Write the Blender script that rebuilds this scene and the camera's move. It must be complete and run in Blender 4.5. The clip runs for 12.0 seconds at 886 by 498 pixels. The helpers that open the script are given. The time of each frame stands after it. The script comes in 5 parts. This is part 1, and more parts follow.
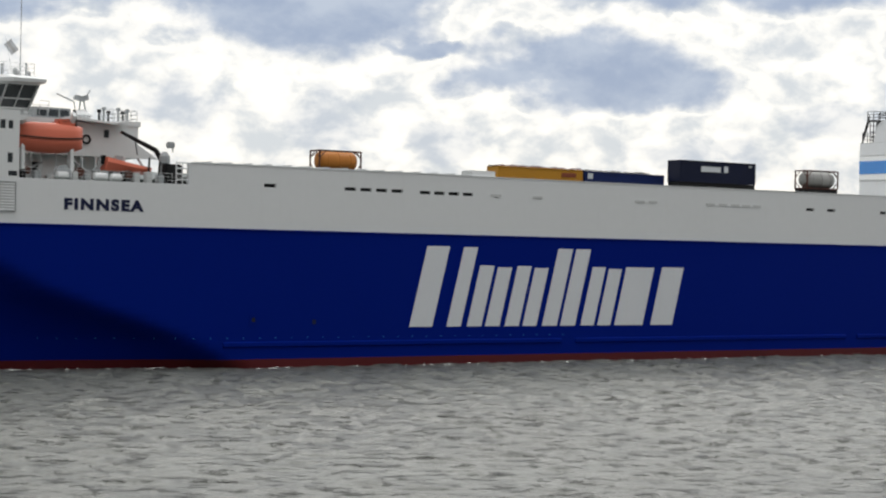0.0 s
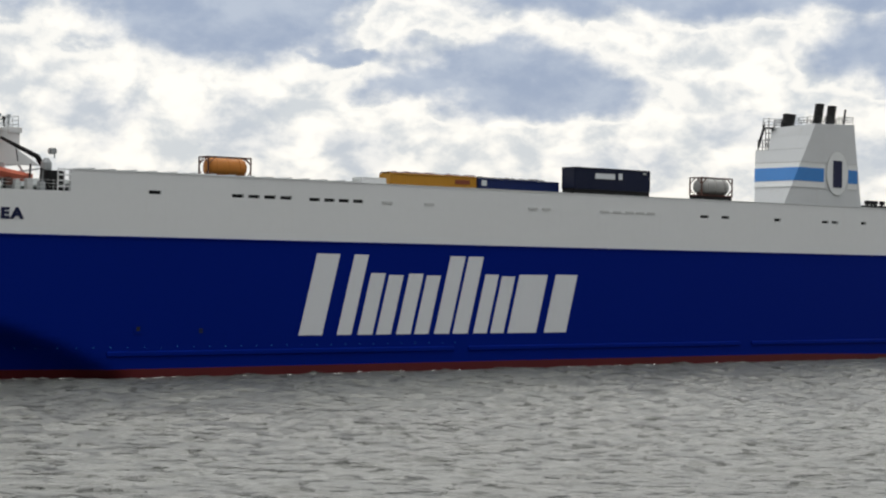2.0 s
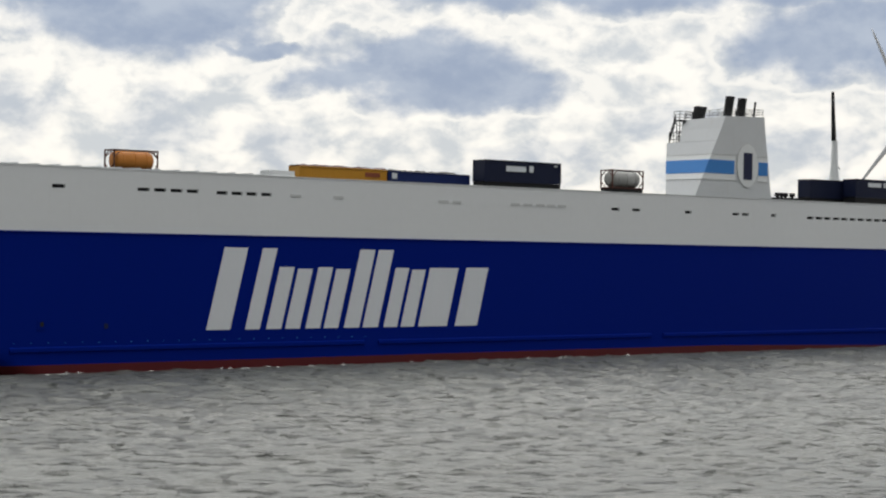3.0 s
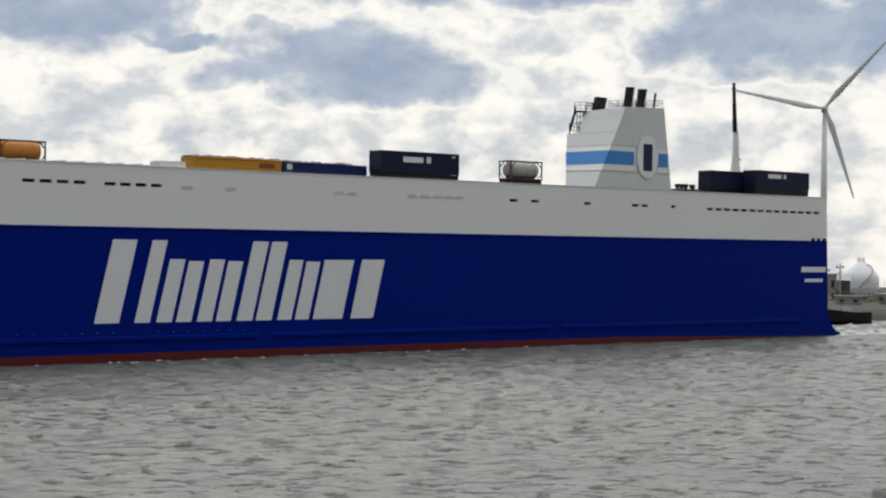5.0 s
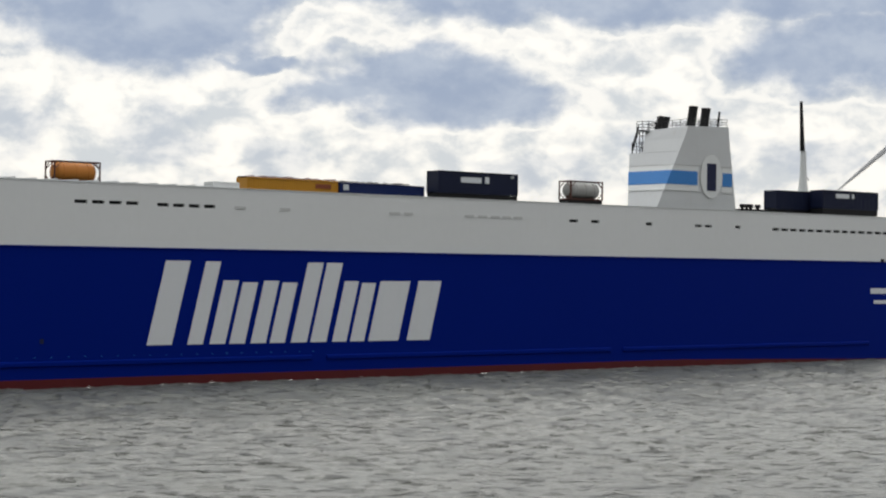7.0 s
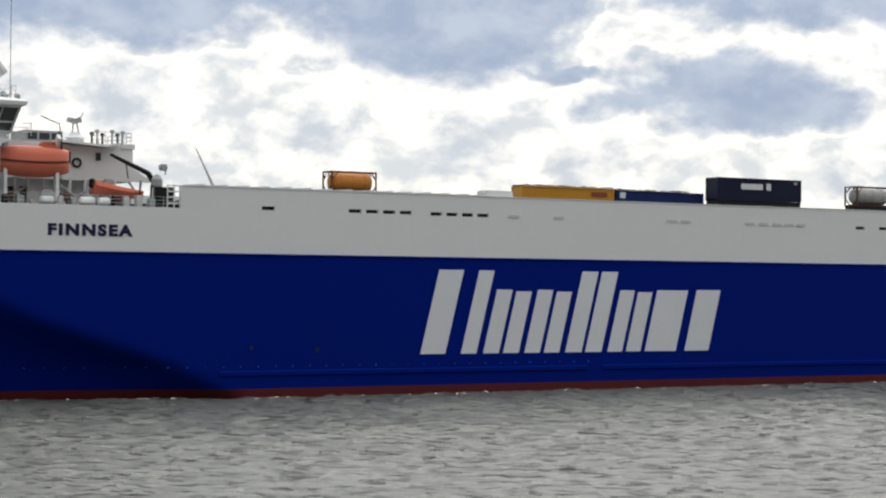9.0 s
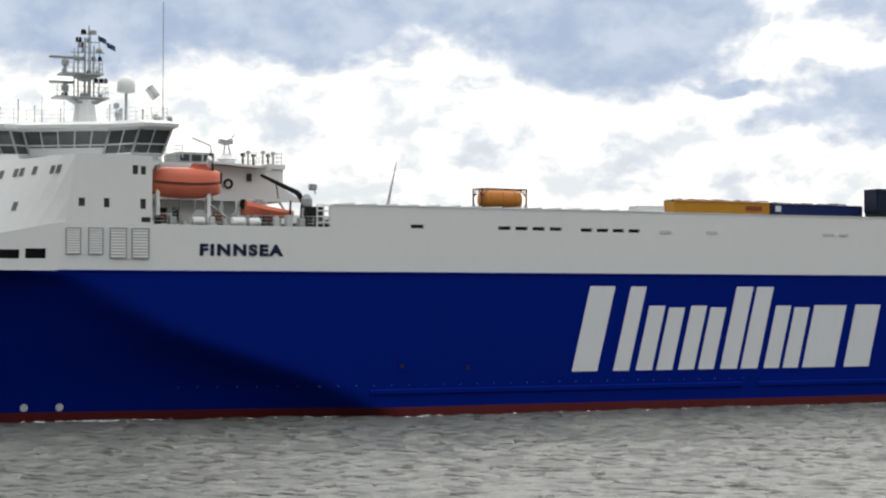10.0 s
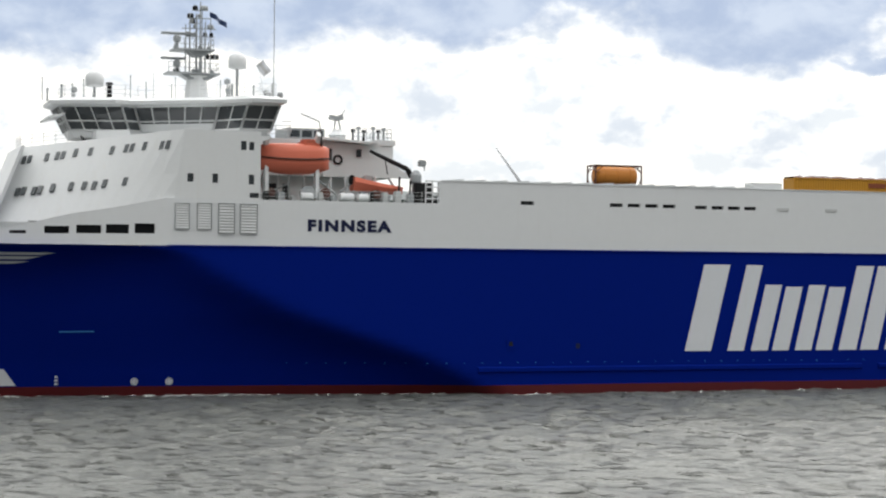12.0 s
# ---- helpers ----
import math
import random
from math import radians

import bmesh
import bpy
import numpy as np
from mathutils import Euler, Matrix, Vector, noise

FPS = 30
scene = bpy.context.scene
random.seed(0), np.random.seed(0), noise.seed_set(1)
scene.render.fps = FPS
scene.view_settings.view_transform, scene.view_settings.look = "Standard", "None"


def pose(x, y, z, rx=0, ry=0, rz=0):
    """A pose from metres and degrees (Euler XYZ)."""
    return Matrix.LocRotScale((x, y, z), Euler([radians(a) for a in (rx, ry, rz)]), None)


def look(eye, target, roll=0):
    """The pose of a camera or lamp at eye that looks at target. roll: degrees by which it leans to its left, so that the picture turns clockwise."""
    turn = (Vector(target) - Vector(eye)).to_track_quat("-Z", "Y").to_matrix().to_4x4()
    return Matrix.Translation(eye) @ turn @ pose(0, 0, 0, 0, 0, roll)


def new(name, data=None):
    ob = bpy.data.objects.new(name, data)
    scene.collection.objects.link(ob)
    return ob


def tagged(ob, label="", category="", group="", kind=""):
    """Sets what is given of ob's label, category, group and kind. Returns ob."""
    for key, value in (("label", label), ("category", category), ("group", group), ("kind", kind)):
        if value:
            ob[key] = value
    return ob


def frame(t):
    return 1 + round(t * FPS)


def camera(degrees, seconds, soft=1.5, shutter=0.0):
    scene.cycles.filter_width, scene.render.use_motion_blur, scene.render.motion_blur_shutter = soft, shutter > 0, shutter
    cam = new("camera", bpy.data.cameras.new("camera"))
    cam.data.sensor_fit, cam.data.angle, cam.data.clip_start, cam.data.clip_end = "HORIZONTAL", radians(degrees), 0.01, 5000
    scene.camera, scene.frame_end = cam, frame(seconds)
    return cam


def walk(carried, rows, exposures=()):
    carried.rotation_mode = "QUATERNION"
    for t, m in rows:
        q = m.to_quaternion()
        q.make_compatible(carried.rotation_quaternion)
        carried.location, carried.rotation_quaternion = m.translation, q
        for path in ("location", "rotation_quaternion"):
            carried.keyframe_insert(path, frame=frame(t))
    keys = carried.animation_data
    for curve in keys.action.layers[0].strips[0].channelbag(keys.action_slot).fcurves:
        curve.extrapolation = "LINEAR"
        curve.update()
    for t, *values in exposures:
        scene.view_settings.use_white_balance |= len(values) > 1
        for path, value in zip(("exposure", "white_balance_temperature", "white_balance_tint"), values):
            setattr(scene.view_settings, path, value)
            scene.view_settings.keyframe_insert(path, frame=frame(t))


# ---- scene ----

# the shot: a hand-held camera on the river bank turns after a ship that passes
EYE = (0.0, 0.0, 13.355)
LENS = 27.70
EXPOSURES = [(0.0, -0.10), (3.5, -0.26), (5.5, -0.27), (6.5, -0.23), (9.5, 0.03), (10.5, 0.20), (12.0, 0.26)]
AIM = (
    (0.0, 33.790, 0.073, -1.148),
    (0.5, 34.435, 0.082, -1.172),
    (1.0, 34.774, 0.069, -1.143),
    (1.5, 35.356, 0.123, -1.156),
    (2.0, 36.464, 0.379, -1.054),
    (2.5, 37.359, 0.482, -1.016),
    (3.0, 38.959, 0.210, -0.824),
    (3.5, 40.117, 0.046, -0.753),
    (3.7, 40.691, -0.100, -0.637),
    (5.3, 41.602, 0.084, -0.693),
    (5.5, 41.566, 0.344, -0.586),
    (6.0, 40.898, 0.407, -0.507),
    (6.5, 40.464, 0.324, -0.361),
    (6.7, 39.977, 0.453, -0.509),
    (8.3, 32.509, 0.712, -0.633),
    (8.5, 31.212, 0.693, -0.678),
    (9.0, 29.410, 0.826, -0.657),
    (9.5, 26.402, 0.637, -0.475),
    (10.0, 24.128, 1.342, -0.140),
    (10.5, 22.560, 1.425, -0.317),
    (11.0, 21.372, 1.054, -0.562),
    (11.5, 20.342, 0.794, -0.647),
    (12.0, 19.541, 0.591, -0.512),
)


def turned(yaw, pitch, roll):
    """Camera pose at EYE: yaw from +y towards +x, pitch up, roll; degrees."""
    return Matrix.Translation(EYE) @ pose(0, 0, 0, 0, 0, -yaw) @ pose(0, 0, 0, 90 + pitch, 0, 0) @ pose(0, 0, 0, 0, 0, -roll)


cam = camera(LENS, 12.0, soft=2.2)
walk(cam, [(t, turned(a, b, c)) for t, a, b, c in AIM], EXPOSURES)

# ---- light ----
SUN_AZ, SUN_EL = 40.0, 42.0          # bearing from +y towards +x, height; degrees


def mix_nodes(nt):
    """Small helpers for building node trees."""
    def node(kind, **kw):
        n = nt.nodes.new(kind)
        for k, v in kw.items():
            if k == "operation":
                n.operation = v
            elif k == "data_type":
                n.data_type = v
            elif k == "blend_type":
                n.blend_type = v
        return n

    def put(sock, v):
        if isinstance(v, bpy.types.NodeSocket):
            nt.links.new(v, sock)
        else:
            sock.default_value = v

    def mth(op, a, b=0.0, c=0.0):
        n = node("ShaderNodeMath", operation=op)
        put(n.inputs[0], a)
        put(n.inputs[1], b)
        put(n.inputs[2], c)
        return n.outputs[0]

    def mixc(fac, a, b, blend="MIX"):
        n = node("ShaderNodeMix", data_type="RGBA", blend_type=blend)
        put(n.inputs[0], fac)
        put(n.inputs[6], a)
        put(n.inputs[7], b)
        return n.outputs[2]

    def ramp(v, lo, hi, a=0.0, b=1.0):
        n = node("ShaderNodeMapRange")
        n.interpolation_type = "SMOOTHSTEP"
        put(n.inputs[0], v)
        for i, val in zip((1, 2, 3, 4), (lo, hi, a, b)):
            put(n.inputs[i], val)
        return n.outputs[0]

    def noise_tex(vec, scale, detail=6, rough=0.55, dist=0.0):
        n = node("ShaderNodeTexNoise")
        put(n.inputs["Vector"], vec)
        put(n.inputs["Scale"], scale)
        put(n.inputs["Detail"], detail)
        put(n.inputs["Roughness"], rough)
        put(n.inputs["Distortion"], dist)
        return n.outputs[0]
    return node, put, mth, mixc, ramp, noise_tex


def build_sky():
    """Broken grey-blue cloud over bright white cloud, brightest towards the hidden sun."""
    world = bpy.data.worlds.new("sky")
    scene.world = world
    world.use_nodes = True
    nt = world.node_tree
    nt.nodes.clear()
    node, put, mth, mixc, ramp, noise_tex = mix_nodes(nt)
    sky = node("ShaderNodeTexSky")
    sky.sky_type, sky.sun_disc = "NISHITA", False
    sky.sun_elevation, sky.sun_rotation = radians(SUN_EL), radians(SUN_AZ)
    blue = mixc(1.0, sky.outputs[0], (0.12, 0.12, 0.12, 1), "MULTIPLY")
    tc = node("ShaderNodeTexCoord")
    sep = node("ShaderNodeSeparateXYZ")
    put(sep.inputs[0], tc.outputs["Generated"])
    x, y, z = sep.outputs
    az = mth("ARCTAN2", x, y)
    el = mth("ARCSINE", z)
    # cloud coordinates in degrees, torn by noise
    azd, eld = mth("MULTIPLY", az, 57.2958), mth("MULTIPLY", el, 57.2958)
    vec = node("ShaderNodeCombineXYZ")
    put(vec.inputs[0], azd)
    put(vec.inputs[1], mth("MULTIPLY", eld, 1.45))
    warp = noise_tex(vec.outputs[0], 0.30, 4, 0.5)
    warp2 = noise_tex(vec.outputs[0], 0.47, 5, 0.5)
    a2 = mth("ADD", azd, mth("MULTIPLY", mth("SUBTRACT", warp, 0.5), 4.0))
    e2 = mth("ADD", eld, mth("MULTIPLY", mth("SUBTRACT", warp2, 0.5), 1.8))
    total = faint = None
    for ca, ce, ra, re, w in CLOUDS:
        da = mth("DIVIDE", mth("SUBTRACT", a2, ca), ra)
        de = mth("DIVIDE", mth("SUBTRACT", e2, ce), re)
        d2 = mth("ADD", mth("MULTIPLY", da, da), mth("MULTIPLY", de, de))
        b = mth("MULTIPLY", mth("SUBTRACT", 1.0, mth("MINIMUM", d2, 2.5)), max(w, 0.5))
        if w < 0.5:
            faint = b if faint is None else mth("MAXIMUM", faint, b)
        else:
            total = b if total is None else mth("MAXIMUM", total, b)
    puff = noise_tex(vec.outputs[0], 0.70, 9, 0.58, 0.1)
    body = mth("ADD", total, mth("MULTIPLY", mth("SUBTRACT", puff, 0.5), 1.5))
    veil = mth("ADD", faint, mth("MULTIPLY", mth("SUBTRACT", puff, 0.5), 2.4))
    inside = mth("MAXIMUM", ramp(body, -0.30, 0.60), mth("MULTIPLY", ramp(veil, -0.3, 0.3), 0.30))
    rim = mth("MULTIPLY", ramp(body, -0.95, -0.40), ramp(body, -0.05, -0.35))
    # the rest of the sky: higher bands of the same broken cloud
    high = mth("MULTIPLY", ramp(noise_tex(vec.outputs[0], 0.06, 6, 0.6), 0.30, 0.55), ramp(eld, 8.0, 12.0))
    fine = noise_tex(vec.outputs[0], 0.55, 9, 0.57, 0.15)
    billow = mth("MAXIMUM", ramp(fine, 0.36, 0.62), mth("MULTIPLY", rim, 0.8))
    # brightest towards the sun behind the cloud
    a, e = radians(SUN_AZ), radians(SUN_EL)
    cosang = mth("ADD", mth("ADD", mth("MULTIPLY", x, math.sin(a) * math.cos(e)), mth("MULTIPLY", y, math.cos(a) * math.cos(e))), mth("MULTIPLY", z, math.sin(e)))
    flat = mth("ADD", mth("MULTIPLY", x, math.sin(a)), mth("MULTIPLY", y, math.cos(a)))
    away = ramp(flat, 0.55, -0.35)
    dim = mth("ADD", 0.05, mth("MULTIPLY", mth("POWER", mth("MAXIMUM", z, 0.0), 1.9), 3.0))
    level = mth("ADD", mth("MULTIPLY", away, mth("SUBTRACT", dim, 1.0)), 1.0)
    glow = mth("ADD", level, mth("MULTIPLY", ramp(z, 0.16, 0.42), ramp(cosang, 0.45, 0.97, 0.0, 1.05)))
    white = mixc(billow, (0.72, 0.76, 0.80, 1), (1.22, 1.18, 1.10, 1))
    soft = mixc(ramp(fine, 0.30, 0.70), (0.37, 0.45, 0.61, 1), (0.55, 0.62, 0.74, 1))
    cloud = mixc(mth("MULTIPLY", high, 0.20), mixc(inside, white, soft), (0.60, 0.63, 0.66, 1))
    lit = mixc(1.0, cloud, glow, "MULTIPLY")
    col = mixc(0.95, blue, lit)
    bg = node("ShaderNodeBackground")
    put(bg.inputs[0], col)
    put(bg.inputs[1], 1.0)
    out = node("ShaderNodeOutputWorld")
    nt.links.new(bg.outputs[0], out.inputs[0])


# grey-blue cloud masses: bearing, height, half width, half height (degrees), weight
CLOUDS = (
    (7.5, 8.6, 6.5, 2.2, 1.0), (14.0, 8.8, 5.0, 2.1, 1.0), (19.5, 9.0, 4.8, 2.1, 1.0), (24.0, 9.5, 3.6, 1.7, 1.0), (29.0, 8.0, 4.6, 2.0, 1.0), (31.8, 8.5, 2.3, 2.1, 1.0),
    (32.6, 6.6, 1.9, 0.28, 0.8), (42.5, 8.9, 7.4, 1.25, 1.0), (38.2, 5.9, 4.0, 1.3, 1.0), (39.6, 5.4, 3.5, 0.95, 1.0), (35.4, 5.5, 2.2, 0.6, 0.7),
    (51.8, 6.9, 3.8, 1.4, 1.0), (56.2, 6.8, 4.0, 1.5, 1.0), (53.0, 8.9, 6.5, 1.1, 1.0), (60.0, 8.0, 4.0, 1.5, 0.9), (1.0, 7.8, 4.0, 1.2, 0.8),
    (19.4, 5.3, 1.2, 1.2, 0.4), (25.4, 4.3, 1.4, 1.0, 0.4), (30.4, 4.1, 1.5, 0.9, 0.4), (34.2, 3.3, 1.4, 0.6, 0.4), (46.5, 4.2, 1.6, 0.6, 0.4), (10.5, 5.9, 1.6, 0.5, 0.4), (13.5, 4.0, 1.5, 0.7, 0.4), (42.0, 3.2, 1.8, 0.5, 0.4), (50.0, 3.6, 1.5, 0.6, 0.4),
)
build_sky()
sun = new("sun", bpy.data.lights.new("sun", "SUN"))
sun.data.energy, sun.data.angle, sun.data.color = 0.5, radians(45), (1.0, 0.96, 0.9)
_a, _e = radians(SUN_AZ), radians(SUN_EL)
sun.matrix_basis = look((0, 0, 60), (-60 * math.sin(_a) * math.cos(_e), -60 * math.cos(_a) * math.cos(_e), 60 - 60 * math.sin(_e)))

# ---- materials ----


def material(name, colour, rough=0.5, metal=0.0, vary=0.12, scale=0.6, streak=0.0, bump=0.0, bump_scale=6.0, coat=0.0, spec=0.25, dirt=(0.25, 0.2, 0.16)):
    """A painted or plain surface: base colour broken up at two scales, vertical run-off streaks, fine relief."""
    m = bpy.data.materials.new(name)
    m.use_nodes = True
    nt = m.node_tree
    bsdf = nt.nodes["Principled BSDF"]
    node, put, mth, mixc, ramp, noise_tex = mix_nodes(nt)
    tc = node("ShaderNodeTexCoord")
    vec = tc.outputs["Object"]
    big, fine = noise_tex(vec, scale * 0.25, 5), noise_tex(vec, scale * 4.0, 6, 0.6)
    val = mth("ADD", mth("MULTIPLY", mth("SUBTRACT", big, 0.5), vary * 1.6), mth("MULTIPLY", mth("SUBTRACT", fine, 0.5), vary))
    hsv = node("ShaderNodeHueSaturation")
    put(hsv.inputs["Value"], mth("ADD", val, 1.0))
    put(hsv.inputs["Color"], (*colour, 1))
    col = hsv.outputs[0]
    if streak:
        mp = node("ShaderNodeMapping")
        put(mp.inputs[0], vec)
        mp.inputs["Scale"].default_value = (1.6, 1.6, 0.07)
        s = ramp(noise_tex(mp.outputs[0], 1.0, 5, 0.6), 0.56, 0.78)
        col = mixc(mth("MULTIPLY", s, streak), col, (*dirt, 1))
    put(bsdf.inputs["Base Color"], col)
    put(bsdf.inputs["Roughness"], mth("ADD", mth("MULTIPLY", mth("SUBTRACT", fine, 0.5), 0.25), rough))
    bsdf.inputs["Metallic"].default_value = metal
    bsdf.inputs["Specular IOR Level"].default_value = spec
    bsdf.inputs["Coat Weight"].default_value = coat
    if bump:
        b = node("ShaderNodeBump")
        put(b.inputs["Height"], noise_tex(vec, bump_scale, 4))
        b.inputs["Strength"].default_value = bump
        b.inputs["Distance"].default_value = 0.05
        put(bsdf.inputs["Normal"], b.outputs[0])
    return m


def plated(name, colour, rough, streak, seam=0.10, dirt=(0.25, 0.2, 0.16), spec=0.5):
    """Ship's plating: paint with weld seams that dent the surface between frames and strakes."""
    m = material(name, colour, rough, vary=0.05, scale=0.25, streak=streak, dirt=dirt, spec=spec)
    nt = m.node_tree
    node, put, mth, mixc, ramp, noise_tex = mix_nodes(nt)
    tc = node("ShaderNodeTexCoord")
    sep = node("ShaderNodeSeparateXYZ")
    put(sep.inputs[0], tc.outputs["Object"])
    height = noise_tex(tc.outputs["Object"], 0.35, 3)
    for sock, step in ((sep.outputs[0], 2.4), (sep.outputs[2], 2.2)):
        w = mth("ABSOLUTE", mth("SUBTRACT", mth("FRACT", mth("DIVIDE", sock, step)), 0.5))
        height = mth("ADD", height, mth("MULTIPLY", ramp(w, 0.0, 0.5), seam * 3.0))
    b = node("ShaderNodeBump")
    put(b.inputs["Height"], height)
    b.inputs["Strength"].default_value = 0.35
    b.inputs["Distance"].default_value = seam
    put(nt.nodes["Principled BSDF"].inputs["Normal"], b.outputs[0])
    return m


def water_material():
    m = bpy.data.materials.new("river_water")
    m.use_nodes = True
    nt = m.node_tree
    bsdf = nt.nodes["Principled BSDF"]
    node, put, mth, mixc, ramp, noise_tex = mix_nodes(nt)
    tc = node("ShaderNodeTexCoord")
    vec = tc.outputs["Object"]
    mp = node("ShaderNodeMapping")
    put(mp.inputs[0], vec)
    mp.vector_type = "TEXTURE"
    mp.inputs["Scale"].default_value = (2.8, 1.0, 1.0)
    mp.inputs["Rotation"].default_value = (0, 0, radians(-33))
    mud = noise_tex(vec, 0.03, 4)
    put(bsdf.inputs["Base Color"], mixc(ramp(mud, 0.35, 0.65), (0.108, 0.112, 0.105, 1), (0.128, 0.133, 0.124, 1)))
    bsdf.inputs["Roughness"].default_value = 0.275
    bsdf.inputs["IOR"].default_value = 1.33
    h = mth("ADD", mth("MULTIPLY", ramp(noise_tex(mp.outputs[0], 1.35, 5, 0.58, 0.3), 0.54, 0.72), 1.0), mth("MULTIPLY", noise_tex(mp.outputs[0], 4.0, 4, 0.6, 0.3), 0.12))
    b = node("ShaderNodeBump")
    put(b.inputs["Height"], h)
    b.inputs["Strength"].default_value = 0.9
    b.inputs["Distance"].default_value = 1.25
    put(bsdf.inputs["Normal"], b.outputs[0])
    return m


BLUE = plated("blue_hull_paint", (0.0002, 0.0105, 0.172), 0.55, 0.10, 0.04, (0.001, 0.012, 0.15), spec=0.03)
WHITE = plated("white_topside_paint", (0.675, 0.69, 0.70), 0.5, 0.14, 0.04, (0.54, 0.53, 0.50), spec=0.25)
RED = material("red_boot_top_paint", (0.085, 0.008, 0.010), 0.55, vary=0.3, scale=0.8, streak=0.25, dirt=(0.06, 0.02, 0.02))
WHITE_HOUSE = material("white_house_paint", (0.69, 0.705, 0.71), 0.45, vary=0.06, scale=0.6, streak=0.18, dirt=(0.55, 0.5, 0.43))
GREY = material("grey_steel_paint", (0.33, 0.35, 0.36), 0.5, vary=0.2, streak=0.2)
# near-black colour that stands in for the shade inside openings
DARK = material("painted_inner_shade", (0.012, 0.013, 0.015), 0.7)
FUNNELGREY = material("pale_grey_funnel_paint", (0.56, 0.575, 0.59), 0.45, vary=0.08, scale=0.6, streak=0.22, dirt=(0.42, 0.39, 0.35))
LOUVRE = material("grey_louvre_paint", (0.50, 0.51, 0.51), 0.5, vary=0.1)
GLASS = material("dark_window_glass", (0.040, 0.047, 0.053), 0.08, vary=0.5, scale=1.2, spec=0.8)
PALEGLASS = material("grey_cabin_window_glass", (0.085, 0.095, 0.10), 0.15, vary=0.2, scale=1.5, spec=0.6)
DECK = material("green_grey_deck_paint", (0.10, 0.13, 0.12), 0.7, vary=0.25, streak=0.0)
LETTER = material("white_letter_paint", (0.64, 0.66, 0.69), 0.45, vary=0.06, streak=0.15, dirt=(0.45, 0.43, 0.4))
NAVY = material("navy_letter_paint", (0.010, 0.014, 0.05), 0.4)
SKYBLUE = material("light_blue_band_paint", (0.045, 0.20, 0.52), 0.45, vary=0.08)
ORANGE = material("orange_lifeboat_plastic", (0.60, 0.155, 0.095), 0.42, vary=0.12, scale=1.2, streak=0.15, dirt=(0.3, 0.08, 0.05))
YELLOW = material("ochre_container_paint", (0.50, 0.235, 0.025), 0.5, vary=0.15, streak=0.3, dirt=(0.25, 0.1, 0.03))
AMBER = material("amber_tank_paint", (0.50, 0.185, 0.035), 0.42, vary=0.12, streak=0.25, dirt=(0.3, 0.12, 0.03))
BROWNFRAME = material("rust_brown_frame_paint", (0.09, 0.035, 0.025), 0.6, vary=0.3)
BOXBLUE = material("dark_blue_container_paint", (0.006, 0.010, 0.034), 0.45, vary=0.2, streak=0.2, dirt=(0.03, 0.03, 0.05))
MIDBLUE = material("blue_container_paint", (0.010, 0.022, 0.11), 0.45, vary=0.2, streak=0.2, dirt=(0.04, 0.04, 0.08))
RUST = material("red_brown_sign_paint", (0.22, 0.06, 0.03), 0.5)
TANKGREY = material("grey_tank_steel", (0.34, 0.34, 0.33), 0.4, metal=0.25, vary=0.15, streak=0.3)
BLACK = material("black_paint", (0.008, 0.008, 0.009), 0.6, vary=0.2)
TURBINE = material("pale_grey_turbine_paint", (0.58, 0.59, 0.61), 0.5, vary=0.04, scale=0.05)
SPHERE = material("white_tank_paint", (0.66, 0.68, 0.72), 0.45, vary=0.08, streak=0.2)
SHORE = material("stony_bank_soil", (0.06, 0.057, 0.05), 0.9, vary=0.5, scale=0.3, bump=0.6, bump_scale=0.8)
LEAF = material("dark_green_leaf", (0.035, 0.05, 0.022), 0.7, vary=0.5, scale=2.0)
BARK = material("grey_brown_bark", (0.07, 0.055, 0.04), 0.85, vary=0.3)
BRICK = material("brown_brick_wall", (0.11, 0.075, 0.06), 0.85, vary=0.25, scale=2.0)
CONCRETE = material("pale_concrete", (0.26, 0.26, 0.26), 0.8, vary=0.2, streak=0.2)
FOAM = material("white_foam", (0.62, 0.64, 0.62), 0.8, vary=0.2)
FLAGBLUE = material("blue_flag_cloth", (0.03, 0.05, 0.12), 0.8)
WATER = water_material()


# ---- mesh helpers ----
U = 1.215        # metres to one unit of the plan in which ship and bank are drawn


def placed(m):
    """A pose on the plan, in metres."""
    return Matrix.Translation(m.translation * U) @ m.to_3x3().to_4x4()



def part(name, bm, mat, parent=None, label="", smooth=False):
    """One mesh object from a bmesh, under a thing or a part."""
    me = bpy.data.meshes.new(name)
    bmesh.ops.recalc_face_normals(bm, faces=bm.faces)
    if smooth:
        for f in bm.faces:
            f.smooth = True
    bm.transform(Matrix.Scale(U, 4))
    bm.to_mesh(me)
    bm.free()
    me.materials.append(mat)
    ob = new(name, me)
    if parent:
        ob.parent = parent
    if label:
        tagged(ob, label)
    return ob


def thing(name, label, category, group="", kind=""):
    return tagged(new(name), label, category, group, kind)


def add_box(bm, x0, x1, y0, y1, z0, z1, bevel=0.0):
    vs = [bm.verts.new((x, y, z)) for x in (x0, x1) for y in (y0, y1) for z in (z0, z1)]
    fs = [bm.faces.new([vs[i] for i in f]) for f in ((0, 1, 3, 2), (4, 6, 7, 5), (0, 4, 5, 1), (2, 3, 7, 6), (0, 2, 6, 4), (1, 5, 7, 3))]
    if bevel:
        bmesh.ops.bevel(bm, geom=list({e for f in fs for e in f.edges}), offset=bevel, segments=2, affect="EDGES")
    return bm


def box(*dims, bevel=0.0):
    return add_box(bmesh.new(), *dims, bevel=bevel)


